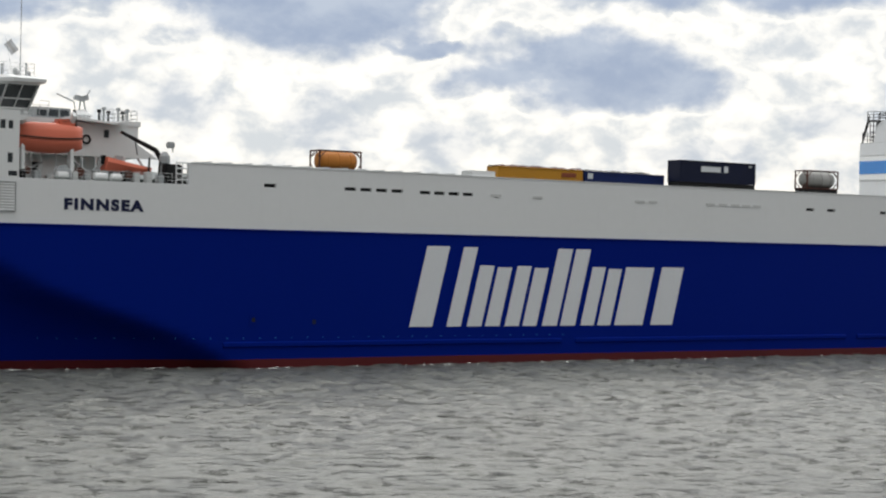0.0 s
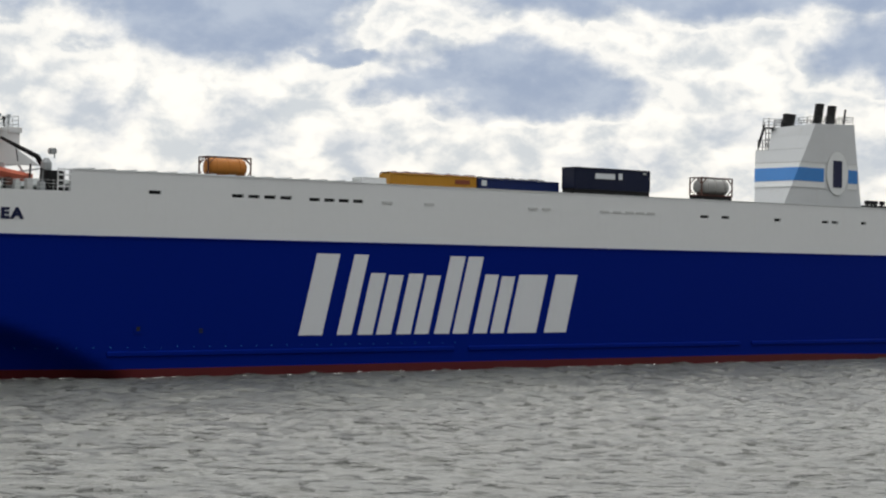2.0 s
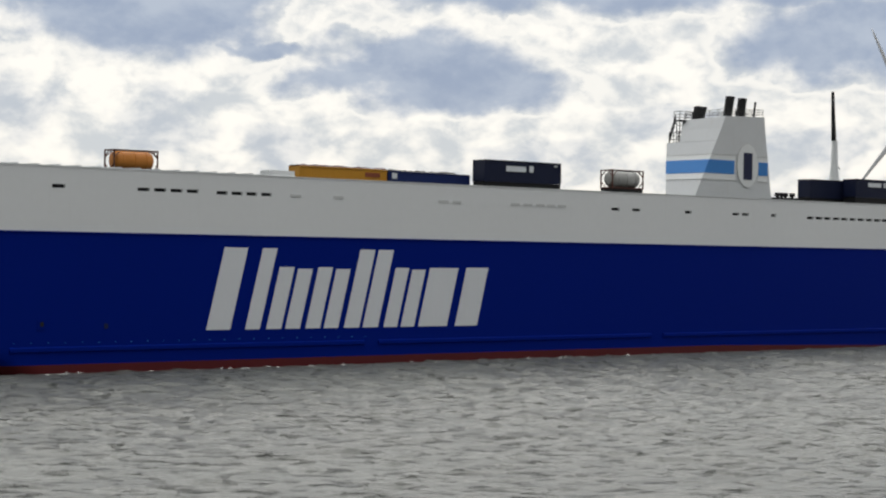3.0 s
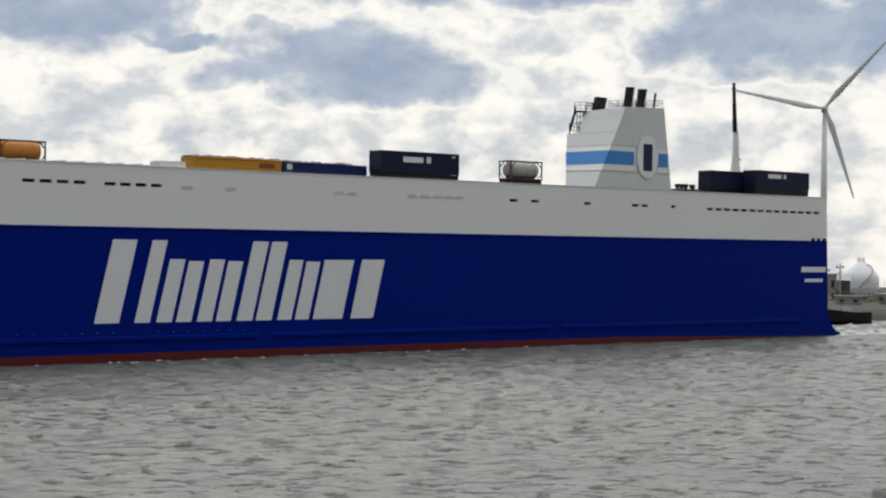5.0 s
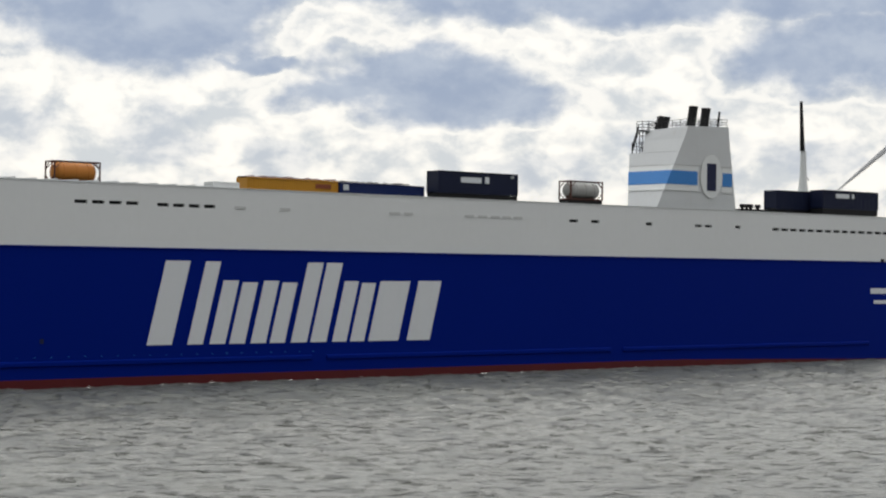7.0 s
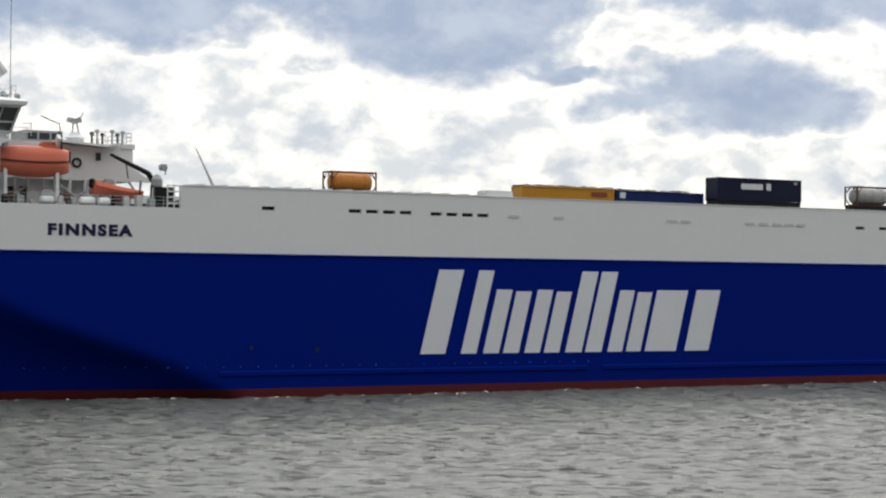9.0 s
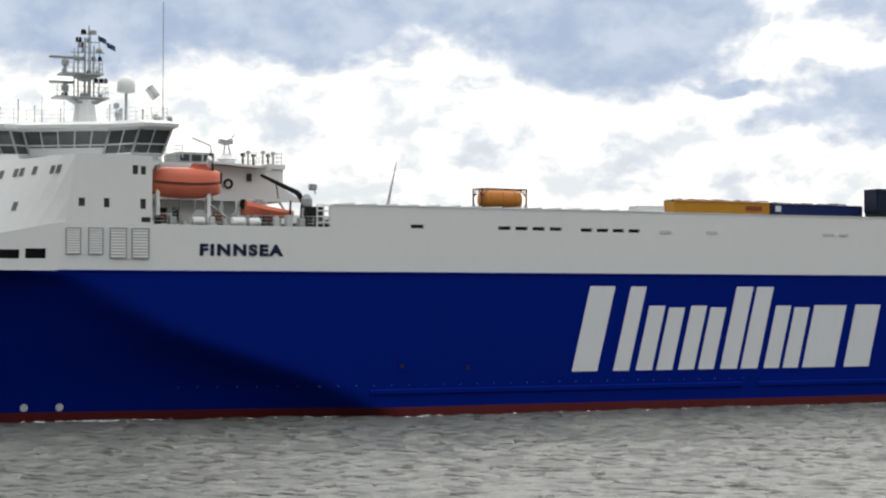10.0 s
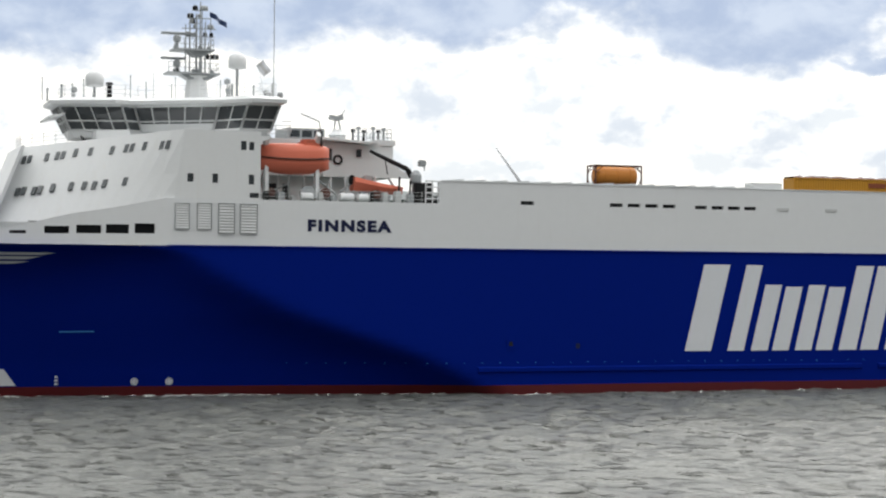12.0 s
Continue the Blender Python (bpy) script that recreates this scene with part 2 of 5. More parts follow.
def add_tube(bm, a, b, r0, r1=None, n=10, cap=True):
    a, b = Vector(a), Vector(b)
    r1 = r0 if r1 is None else r1
    q = (b - a).to_track_quat("Z", "Y").to_matrix()
    ra, rb = [], []
    for i in range(n):
        w = 2 * math.pi * i / n
        d = q @ Vector((math.cos(w), math.sin(w), 0))
        ra.append(bm.verts.new(a + d * r0))
        rb.append(bm.verts.new(b + d * r1))
    for i in range(n):
        j = (i + 1) % n
        bm.faces.new((ra[i], ra[j], rb[j], rb[i]))
    if cap:
        bm.faces.new(ra[::-1])
        bm.faces.new(rb)
    return bm


def tube(*a, **k):
    return add_tube(bmesh.new(), *a, **k)


def add_prism(bm, poly, axis, lo, hi):
    """A polygon, given in the two other axes in order, drawn out along an axis from lo to hi."""
    def at(p, v):
        return {"x": (v, p[0], p[1]), "y": (p[0], v, p[1]), "z": (p[0], p[1], v)}[axis]
    a = [bm.verts.new(at(p, lo)) for p in poly]
    b = [bm.verts.new(at(p, hi)) for p in poly]
    bm.faces.new(a[::-1])
    bm.faces.new(b)
    for i in range(len(poly)):
        j = (i + 1) % len(poly)
        bm.faces.new((a[i], a[j], b[j], b[i]))
    return bm


def prism(*a):
    return add_prism(bmesh.new(), *a)


def add_spin(bm, profile, centre, axis="z", n=20):
    """A turned body from (radius, height) pairs."""
    rings = []
    for r, h in profile:
        ring = []
        for i in range(n):
            w = 2 * math.pi * i / n
            c, s = r * math.cos(w), r * math.sin(w)
            v = {"z": (c, s, h), "x": (h, c, s), "y": (c, h, s)}[axis]
            ring.append(bm.verts.new(Vector(centre) + Vector(v)))
        rings.append(ring)
    for a, b in zip(rings, rings[1:]):
        for i in range(n):
            j = (i + 1) % n
            bm.faces.new((a[i], a[j], b[j], b[i]))
    bm.faces.new(rings[0][::-1])
    bm.faces.new(rings[-1])
    return bm


def spin(*a, **k):
    return add_spin(bmesh.new(), *a, **k)


def wall_with_openings(x0, x1, z0, z1, holes, y, depth):
    """An upright plate along x with openings cut through it; reveals run inboard by depth."""
    bm = bmesh.new()
    xs = sorted({x0, x1, *(h[0] for h in holes), *(h[1] for h in holes)})
    zs = sorted({z0, z1, *(h[2] for h in holes), *(h[3] for h in holes)})
    grid = {}

    def v(x, z, yy):
        k = (x, z, yy)
        if k not in grid:
            grid[k] = bm.verts.new((x, yy, z))
        return grid[k]
    for xa, xb in zip(xs, xs[1:]):
        for za, zb in zip(zs, zs[1:]):
            cx, cz = (xa + xb) / 2, (za + zb) / 2
            if any(h[0] < cx < h[1] and h[2] < cz < h[3] for h in holes):
                continue
            for yy in (y, y + depth):
                bm.faces.new((v(xa, za, yy), v(xb, za, yy), v(xb, zb, yy), v(xa, zb, yy)))
    for a, b, c, d in [(x0, x1, z0, z1), *holes]:
        for p, q in (((a, c), (b, c)), ((b, c), (b, d)), ((b, d), (a, d)), ((a, d), (a, c))):
            bm.faces.new([bm.verts.new((p[0], y, p[1])), bm.verts.new((q[0], y, q[1])), bm.verts.new((q[0], y + depth, q[1])), bm.verts.new((p[0], y + depth, p[1]))])
    return bm


def add_rail(bm, pts, high=1.05, step=1.5, r=0.03, bars=3):
    """Posts and bars along a line of deck points."""
    for a, b in zip(pts, pts[1:]):
        a, b = Vector(a), Vector(b)
        n = max(1, round((b - a).length / step))
        for i in range(n + 1):
            p = a.lerp(b, i / n)
            add_tube(bm, p, p + Vector((0, 0, high)), r, n=5, cap=False)
        for k in range(bars):
            up = Vector((0, 0, high * (k + 1) / bars))
            add_tube(bm, a + up, b + up, r * 0.8, n=5, cap=False)
    return bm


# ---- the ship: x runs aft, y inboard from the port side, z up from the waterline ----
BEAM = 21.8
SHIP_SIDE, SHIP_START, SHIP_SPEED, SHIP_GAIN, SHIP_TRIM = 145.618, 95.580, 1.48595, 0.006553, 0.0


def ship_pose(t):
    return placed(pose(SHIP_START - SHIP_SPEED * t - SHIP_GAIN * t * t, SHIP_SIDE, 0, 0, SHIP_TRIM, 0))


ABOARD = []


def aboard(ob, local=Matrix()):
    """Remember a thing that rides on the ship, at its pose on board."""
    ABOARD.append((ob, placed(local)))
    return ob


KNUCKLE_Z = (-3.0, 0.7, 2.9, 4.9, 6.8, 9.6, 11.9, 12.3, 12.62)
KNUCKLE_S = (-14.0, -21.6, -26.3, -32.4, -38.3, -44.1, -47.8, -50.5, -66.0)


def inset(s, z):
    """How far the hull lies inboard of its flat side."""
    k = float(np.interp(z, KNUCKLE_Z, KNUCKLE_S))
    d = max(0.0, k - s)
    v = 2.3 * (1 - math.exp(-d / 4.2)) + 0.10 * d + (0.30 * max(0.0, -64 - s) ** 1.35)
    return min(v, 10.4)


def hull_shell(z_rows, s_cols, lift=0.0):
    """Port and starboard plating between given heights, with the transom and the stern's foot."""
    bm = bmesh.new()
    for side in (0, 1):
        g = []
        for z in z_rows:
            row = []
            for s in s_cols:
                y = inset(s, z) - lift
                # red paint line sinks aft, standing in for shadow on the stern
                h = float(np.interp(s, (70.0, 106.0), (0.8, 0.1))) if z == 0.8 else z
                rake = 0.04 * max(0.0, h) * (s > 109)
                row.append(bm.verts.new((s - rake, BEAM - y if side else y, h)))
            g.append(row)
        for a, b in zip(g, g[1:]):
            for i in range(len(s_cols) - 1):
                bm.faces.new((a[i], a[i + 1], b[i + 1], b[i]))
    return bm


def slanted_bar(s0, s1, z0, z1, lean=0.247, r=0.0):
    """A leaning plain bar on the hull's side."""
    base = 3.65
    pts = [(s0, z0), (s1, z0), (s1, z1), (s0, z1)]
    return prism([(p + (q - base) * lean, q) for p, q in pts], "y", -0.035, -0.004)


def ship():
    sh = thing("cargo_ship", "blue-hulled roll-on roll-off cargo ship with white topsides, red boot top", "ship")
    aboard(sh)
    s_cols = [-84 + 1.0 * i for i in range(70)] + [-14 + 8.2 * i for i in range(1, 15)] + [106.0, 110.2]
    zs = [0.8, 1.2, 1.6, 2.0, 2.4, 2.9, 3.4, 3.9, 4.5, 5.1, 5.7, 6.3, 6.9, 7.5, 8.1, 8.7, 9.3, 9.9, 10.5, 11.1, 11.6, 12.0, 12.3, 12.6]
    part("hull", hull_shell(zs, s_cols), BLUE, sh, "deep blue painted hull plating", smooth=True)
    part("boot_top", hull_shell([-3.0, -1.5, -0.4, 0.0, 0.8], s_cols), RED, sh, "dull red boot top at the waterline", smooth=True)
    part("transom", prism([(109.0, -3), (110.15, 0.8), (109.68, 12.6), (109.0, 12.6)], "y", 0.05, BEAM - 0.05), BLUE, sh)
    part("stern_foot", prism([(104, -2.5), (113.0, -2.5), (112.9, 0.35), (111.8, 0.75), (110.8, 1.6), (110.0, 2.9), (104, 2.9)], "y", 0.02, BEAM - 0.02), BLUE, sh)
    # rubbing strakes
    for a, b in ((-21.8, 16.6), (18.4, 57.6), (59.5, 104.0)):
        part("rubbing_strake", prism([(-0.14, 1.98), (0.02, 1.9), (0.02, 2.42), (-0.14, 2.3)], "x", a, b), BLUE, sh)
    part("sheer_moulding", prism([(-0.02, 12.50), (-0.10, 12.54), (-0.10, 12.62), (0.0, 12.66)], "x", -49.0, 109.7), BLUE, sh)
    # white topside wall with its slots
    holes = [(-17.95, -16.7, 16.53, 16.86)]
    holes += [(-9.4 + 1.74 * i, -8.15 + 1.74 * i, 16.52, 16.84) for i in range(4)]
    # plate behind the slots, painted dark for the shade within
    holes += [(-0.95 + 1.68 * i, 0.25 + 1.68 * i, 16.48, 16.8) for i in range(4)]
    holes += [(51.0, 52.3, 16.36, 16.68), (54.35, 55.6, 16.36, 16.68), (63.0, 64.1, 16.32, 16.66), (71.2, 72.4, 16.32, 16.62), (72.9, 74.1, 16.32, 16.62), (78.2, 79.1, 16.32, 16.66)]
    holes += [(84.95 + 1.67 * i, 86.25 + 1.67 * i, 16.2, 16.52) for i in range(14)]
    part("topside_wall", wall_with_openings(-25.3, 109.55, 12.62, 18.42, holes, 0.0, 0.25), WHITE, sh, "white painted topside plating with ventilation slots")
    part("slot_shade_plate", box(-25.0, 109.1, 0.26, 0.3, 15.6, 17.6), DARK, sh)
    for a, b in ((7.45, 8.7), (12.6, 13.8), (26.0, 27.3), (27.9, 29.0), (36.0, 37.2), (37.8, 39.0), (39.6, 40.8), (41.2, 42.4), (42.8, 44.0)):
        part("vent_cover", box(a, b, -0.06, 0.0, 16.5, 16.74), LOUVRE, sh)
    part("far_topside", box(-25.3, 109.55, BEAM - 0.3, BEAM, 12.62, 18.42), WHITE, sh)
    part("stern_wall", box(109.2, 109.5, 0.26, BEAM - 0.31, 12.62, 18.2), WHITE, sh)
    part("bulwark_cap", box(-25.3, 109.6, -0.06, 0.32, 18.42, 18.48), WHITE, sh)
    for i in range(15):
        x = -25.25 + 2.03 * i
        part("bulwark_plate", prism([(x, 18.48), (x + 2.0, 18.48), (x + 2.0, 18.64), (x, 18.52)], "y", -0.02, 0.28), WHITE, sh)
    part("forward_side_wall", box(-49.2, -25.3, 0.0, 0.25, 12.62, 16.5), WHITE, sh)
    part("weather_deck", box(-25.3, 109.15, 0.3, BEAM - 0.3, 17.0, 17.2), DECK, sh)
    part("boat_deck", box(-49, -25.31, 0.3, BEAM - 0.3, 16.2, 16.4), DECK, sh)
    part("deck_casing", box(5.2, 8.2, 0.33, 2.0, 17.2, 19.05, bevel=0.05), WHITE_HOUSE, sh)
    # plain leaning marks of the company lettering
    bars = [(-1.89, 0.75, 3.65, 11.48), (2.44, 4.1, 3.65, 11.46)]
    for a in (4.85, 9.44, 19.03):
        bars += [(a, a + 1.72, 3.65, 9.67), (a + 2.2, a + 3.92, 3.65, 9.5)]
    bars += [(14.09, 15.96, 3.65, 11.48), (16.4, 18.3, 3.65, 11.48), (23.5, 27.3, 3.65, 9.7), (28.4, 31.4, 3.65, 9.75)]
    for b in bars:
        part("company_mark", slanted_bar(*b), LETTER, sh)
    # ship's name: raised dark letters
    cu = bpy.data.curves.new("ship_name", "FONT")
    cu.body, cu.extrude, cu.offset, cu.space_character = "FINNSEA", 0.02, 0.068, 1.25
    cu.size = 1.26
    cu.materials.append(NAVY)
    nm = new("ship_name", cu)
    nm.parent = sh
    nm.matrix_basis = placed(pose(-37.2, -0.022, 13.99, 90, 0, 0)) @ Matrix.Diagonal((1.24 * U, U, U, 1))
    for a, b, c, d in ((104.2, 109.4, 8.5, 9.2), (104.9, 108.8, 7.2, 7.65)):
        part("stern_mark", box(a, b, -0.03, -0.003, c, d), LETTER, sh)
    for x in (106.6, 107.8, 109.0):
        part("fairlead", box(x - 0.35, x + 0.35, -0.12, 0.1, 12.55, 13.0, bevel=0.06), BLACK, sh)
    return sh


def front_house(sh):
    """Deckhouse under the bridge: flat side wall, swept front, louvres, windows."""
    hw = [(-47.38, -46.86, 17.85, 18.54), (-45.3, -44.83, 17.8, 18.56), (-42.92, -42.46, 20.57, 21.32), (-42.22, -41.8, 20.57, 21.32), (-42.25, -41.78, 17.73, 18.56), (-42.16, -41.36, 16.62, 17.04)]
    part("house_side_wall", wall_with_openings(-47.61, -41.25, 16.5, 22.15, hw, 0.0, 0.2), WHITE_HOUSE, sh)
    for a, b, c, d in hw:
        part("side_window", box(a - 0.02, b + 0.02, 0.10, 0.14, c - 0.02, d + 0.02), GLASS, sh)
    part("house_aft_wall", box(-41.45, -41.25, 0.2, BEAM - 0.2, 16.42, 22.15), WHITE_HOUSE, sh)
    # swept front, near and far side, closed by a middle face
    for m in (0, 1):
        def y(v):
            return BEAM - v if m else v
        bm = bmesh.new()
        n = 14
        top, bot = [], []
        for i in range(n + 1):
            k = i / n
            top.append(bm.verts.new((-47.61 + (-60.1 + 47.61) * k, y(9.0 * k), 22.15 + (20.75 - 22.15) * k)))
            bend = math.sin(min(1, k * 5) * math.pi / 2)
            bot.append(bm.verts.new((-48.55 - 1.0 * bend + (-63.0 + 49.55) * k, y(0.06 + 5.44 * k), 15.6 + (13.3 - 16.4) * k)))
        mids = []
        for i in range(n + 1):
            k = i / n
            p = top[i].co.lerp(bot[i].co, 0.55)
            mids.append(bm.verts.new(p))
        for i in range(n):
            bm.faces.new((top[i], top[i + 1], mids[i + 1], mids[i]))
            bm.faces.new((mids[i], mids[i + 1], bot[i + 1], bot[i]))
        bm.faces.new((bm.verts.new(top[0].co), bm.verts.new(mids[0].co), bm.verts.new(bot[0].co), bm.verts.new((-47.61, y(0), 16.5))))
        part("front_wall", bm, WHITE_HOUSE, sh, smooth=False)
        if not m:
            tops, bots = [v.copy() for v in (Vector((-47.61, 0, 22.15)), Vector((-60.1, 9.0, 20.75)))], [Vector((-49.4, 0.2, 16.4)), Vector((-63.0, 5.5, 13.3))]
    part("front_middle_wall", prism([(-60.1, 20.75), (-63.0, 13.3), (-62.7, 13.3), (-59.8, 20.75)], "y", 5.5, BEAM - 5.5), WHITE_HOUSE, sh)
    bm = bmesh.new()
    bm.faces.new([bm.verts.new(p) for p in ((-47.6, 0.05, 22.1), (-60.0, 9.0, 20.72), (-60.0, BEAM - 9, 20.72), (-47.6, BEAM - 0.05, 22.1), (-41.3, BEAM - 0.05, 22.1), (-41.3, 0.05, 22.1))])
    part("house_roof", bm, WHITE_HOUSE, sh)

    def on_front(k, v):
        """A point on the swept front: k along it, v down from its top."""
        a, b = tops[0].lerp(tops[1], k), bots[0].lerp(bots[1], k)
        return a.lerp(b, v)

    def front_window(k, v, w, h):
        across = (tops[1] - tops[0]).normalized()
        o = on_front(k, v)
        up = (on_front(k, v - 0.05) - on_front(k, v)).normalized()
        nrm = across.cross(up).normalized()
        if nrm.y > 0:
            nrm = -nrm
        bm = bmesh.new()
        q = [o + across * sx * w / 2 + up * sz * h / 2 for sx, sz in ((-1, -1), (1, -1), (1, 1), (-1, 1))]
        a = [bm.verts.new(p + nrm * 0.05) for p in q]
        b = [bm.verts.new(p - nrm * 0.15) for p in q]
        bm.faces.new(a)
        bm.faces.new(b[::-1])
        for i in range(4):
            bm.faces.new((a[i], a[(i + 1) % 4], b[(i + 1) % 4], b[i]))
        part("front_window", bm, PALEGLASS, sh)
    for row, h in ((FRONT_UPPER, 0.72), (FRONT_LOWER, 0.70)):
        for k, v, pair in row:
            for d in ((-0.017, 0.017) if pair else (0.0,)):
                front_window(k + d, v, 0.36, h)
    # fore side below the swept front, with mooring openings
    holes = [(-61.5, -60.2, 13.42, 13.68), (-58.8, -56.85, 13.46, 14.06), (-56.3, -54.3, 13.5, 14.18), (-53.95, -52.1, 13.52, 14.26), (-51.65, -50.0, 13.55, 14.36)]
    bm = wall_with_openings(-63.5, -49.2, 12.62, 16.5, holes, 0.0, 0.3)
    for v in bm.verts:
        s = v.co.x
        edge = float(np.interp(s, (-63.5, -62.2, -56.7, -53.3, -49.3), (13.4, 13.72, 15.09, 15.61, 16.44)))
        if v.co.z > 16:
            v.co.z = edge
        v.co.y += 0.02 * max(0, -50 - s) ** 1.5
    part("fore_side_wall", bm, WHITE, sh)
    # plate behind the mooring openings, the deck's shade put into its colour
    bm = add_box(box(-60.0, -49.6, 0.6, 0.65, 12.7, 14.45), -62.6, -60.01, 0.6, 0.65, 12.7, 13.7)
    for v in bm.verts:
        v.co.y += 0.02 * max(0, -50 - v.co.x) ** 1.5
    part("mooring_deck_shade", bm, DARK, sh)
    part("forecastle_deck", prism([(-84, 12.6), (-62.6, 12.6), (-62.6, 12.8), (-84, 12.8)], "y", 11.0, 15.5), DECK, sh)
    for a, b, c, d in ((-48.38, -47.2, 14.0, 16.05), (-46.55, -45.36, 14.0, 16.08), (-44.77, -43.42, 13.68, 16.1), (-42.95, -41.52, 13.68, 16.08)):
        lv = part("louvre", box(a, b, -0.04, 0.0, c, d), LOUVRE, sh, "white slatted ventilation louvre in a grey frame")
        n = 10
        for i in range(n):
            z = c + (d - c) * (i + 0.5) / n
            part("louvre_slat", prism([(-0.12, z - 0.09), (-0.04, z + 0.03), (-0.04, z + 0.06), (-0.13, z - 0.06)], "x", a + 0.06, b - 0.06), WHITE_HOUSE, lv)
        for x in (a - 0.03, b - 0.03):
            part("louvre_frame", box(x, x + 0.06, -0.14, 0.0, c - 0.03, d + 0.03), GREY, lv)
        for z in (c - 0.05, d):
            part("louvre_frame", box(a + 0.031, b - 0.031, -0.14, 0.0, z, z + 0.05), GREY, lv)
    # marks on the bow, laid on the plating
    def bow_mark(name, poly, mat, label=""):
        bm = bmesh.new()
        a = [bm.verts.new((p, inset(p, q) - 0.05, q)) for p, q in poly]
        b = [bm.verts.new((p, inset(p, q) + 0.05, q)) for p, q in poly]
        bm.faces.new(a)
        bm.faces.new(b[::-1])
        for i in range(len(a)):
            bm.faces.new((a[i], a[(i + 1) % len(a)], b[(i + 1) % len(a)], b[i]))
        part(name, bm, mat, sh, label)
    for s in (-50.7, -47.8):
        for w in range(8):
            t0, t1 = w * math.pi / 4, (w + 0.8) * math.pi / 4
            bow_mark("thruster_mark", [(s, 1.2), (s + 0.33 * math.cos(t0), 1.2 + 0.33 * math.sin(t0)), (s + 0.33 * math.cos(t1), 1.2 + 0.33 * math.sin(t1))], LETTER)
    bow_mark("bulb_mark", [(-63.5, 0.9), (-60.3, 0.9), (-61.3, 2.3), (-63.5, 2.45)], LETTER, "white painted bulb mark low on the bow")
    for z0, z1, e in ((11.72, 11.92, -57.5), (11.35, 11.6, -58.7), (11.0, 11.2, -59.6)):
        bow_mark("bow_stripe", [(-63.0, z0), (e - 1.2, z0), (e, z1), (-63.0, z1)], LETTER)
    for z in (0.95, 1.25, 1.55):
        bow_mark("draught_mark", [(-57.2, z), (-56.95, z), (-56.95, z + 0.16), (-57.2, z + 0.16)], LETTER)
    bow_mark("anchor_ledge", [(-57.0, 5.35), (-54.2, 5.38), (-54.2, 5.5), (-57.0, 5.47)], SKYBLUE)
    part("pilot_door", box(-19.2, -18.4, -0.05, 0.0, 3.9, 4.8, bevel=0.015), BLUE, sh)
    # shade on the door, painted as a dark patch
    part("pilot_door_shade", box(-18.95, -18.6, -0.065, -0.051, 4.2, 4.6), DARK, sh)
    # second small door in the side, drawn as a dark plate
    part("small_side_door", box(-12.6, -12.2, -0.04, 0.0, 3.95, 4.4, bevel=0.015), NAVY, sh)
    for i in range(34):
        s = -38 + 1.66 * i
        y0 = inset(s, 2.75)
        part("hull_eye", add_spin(bmesh.new(), [(0.035, -0.05), (0.06, 0.02)], (s, y0, 2.75), "y", 8), SKYBLUE, sh)


# windows in the swept front: place along it, place down it, one or a pair
FRONT_UPPER = ((0.09, 0.20, 1), (0.21, 0.18, 0), (0.30, 0.18, 1), (0.40, 0.18, 0), (0.53, 0.16, 0), (0.62, 0.15, 0), (0.71, 0.16, 1), (0.79, 0.16, 0), (0.91, 0.16, 1))
FRONT_LOWER = ((0.26, 0.64, 0), (0.38, 0.62, 0), (0.44, 0.62, 0), (0.50, 0.60, 0), (0.58, 0.58, 0), (0.69, 0.56, 0), (0.78, 0.56, 1), (0.88, 0.54, 1))


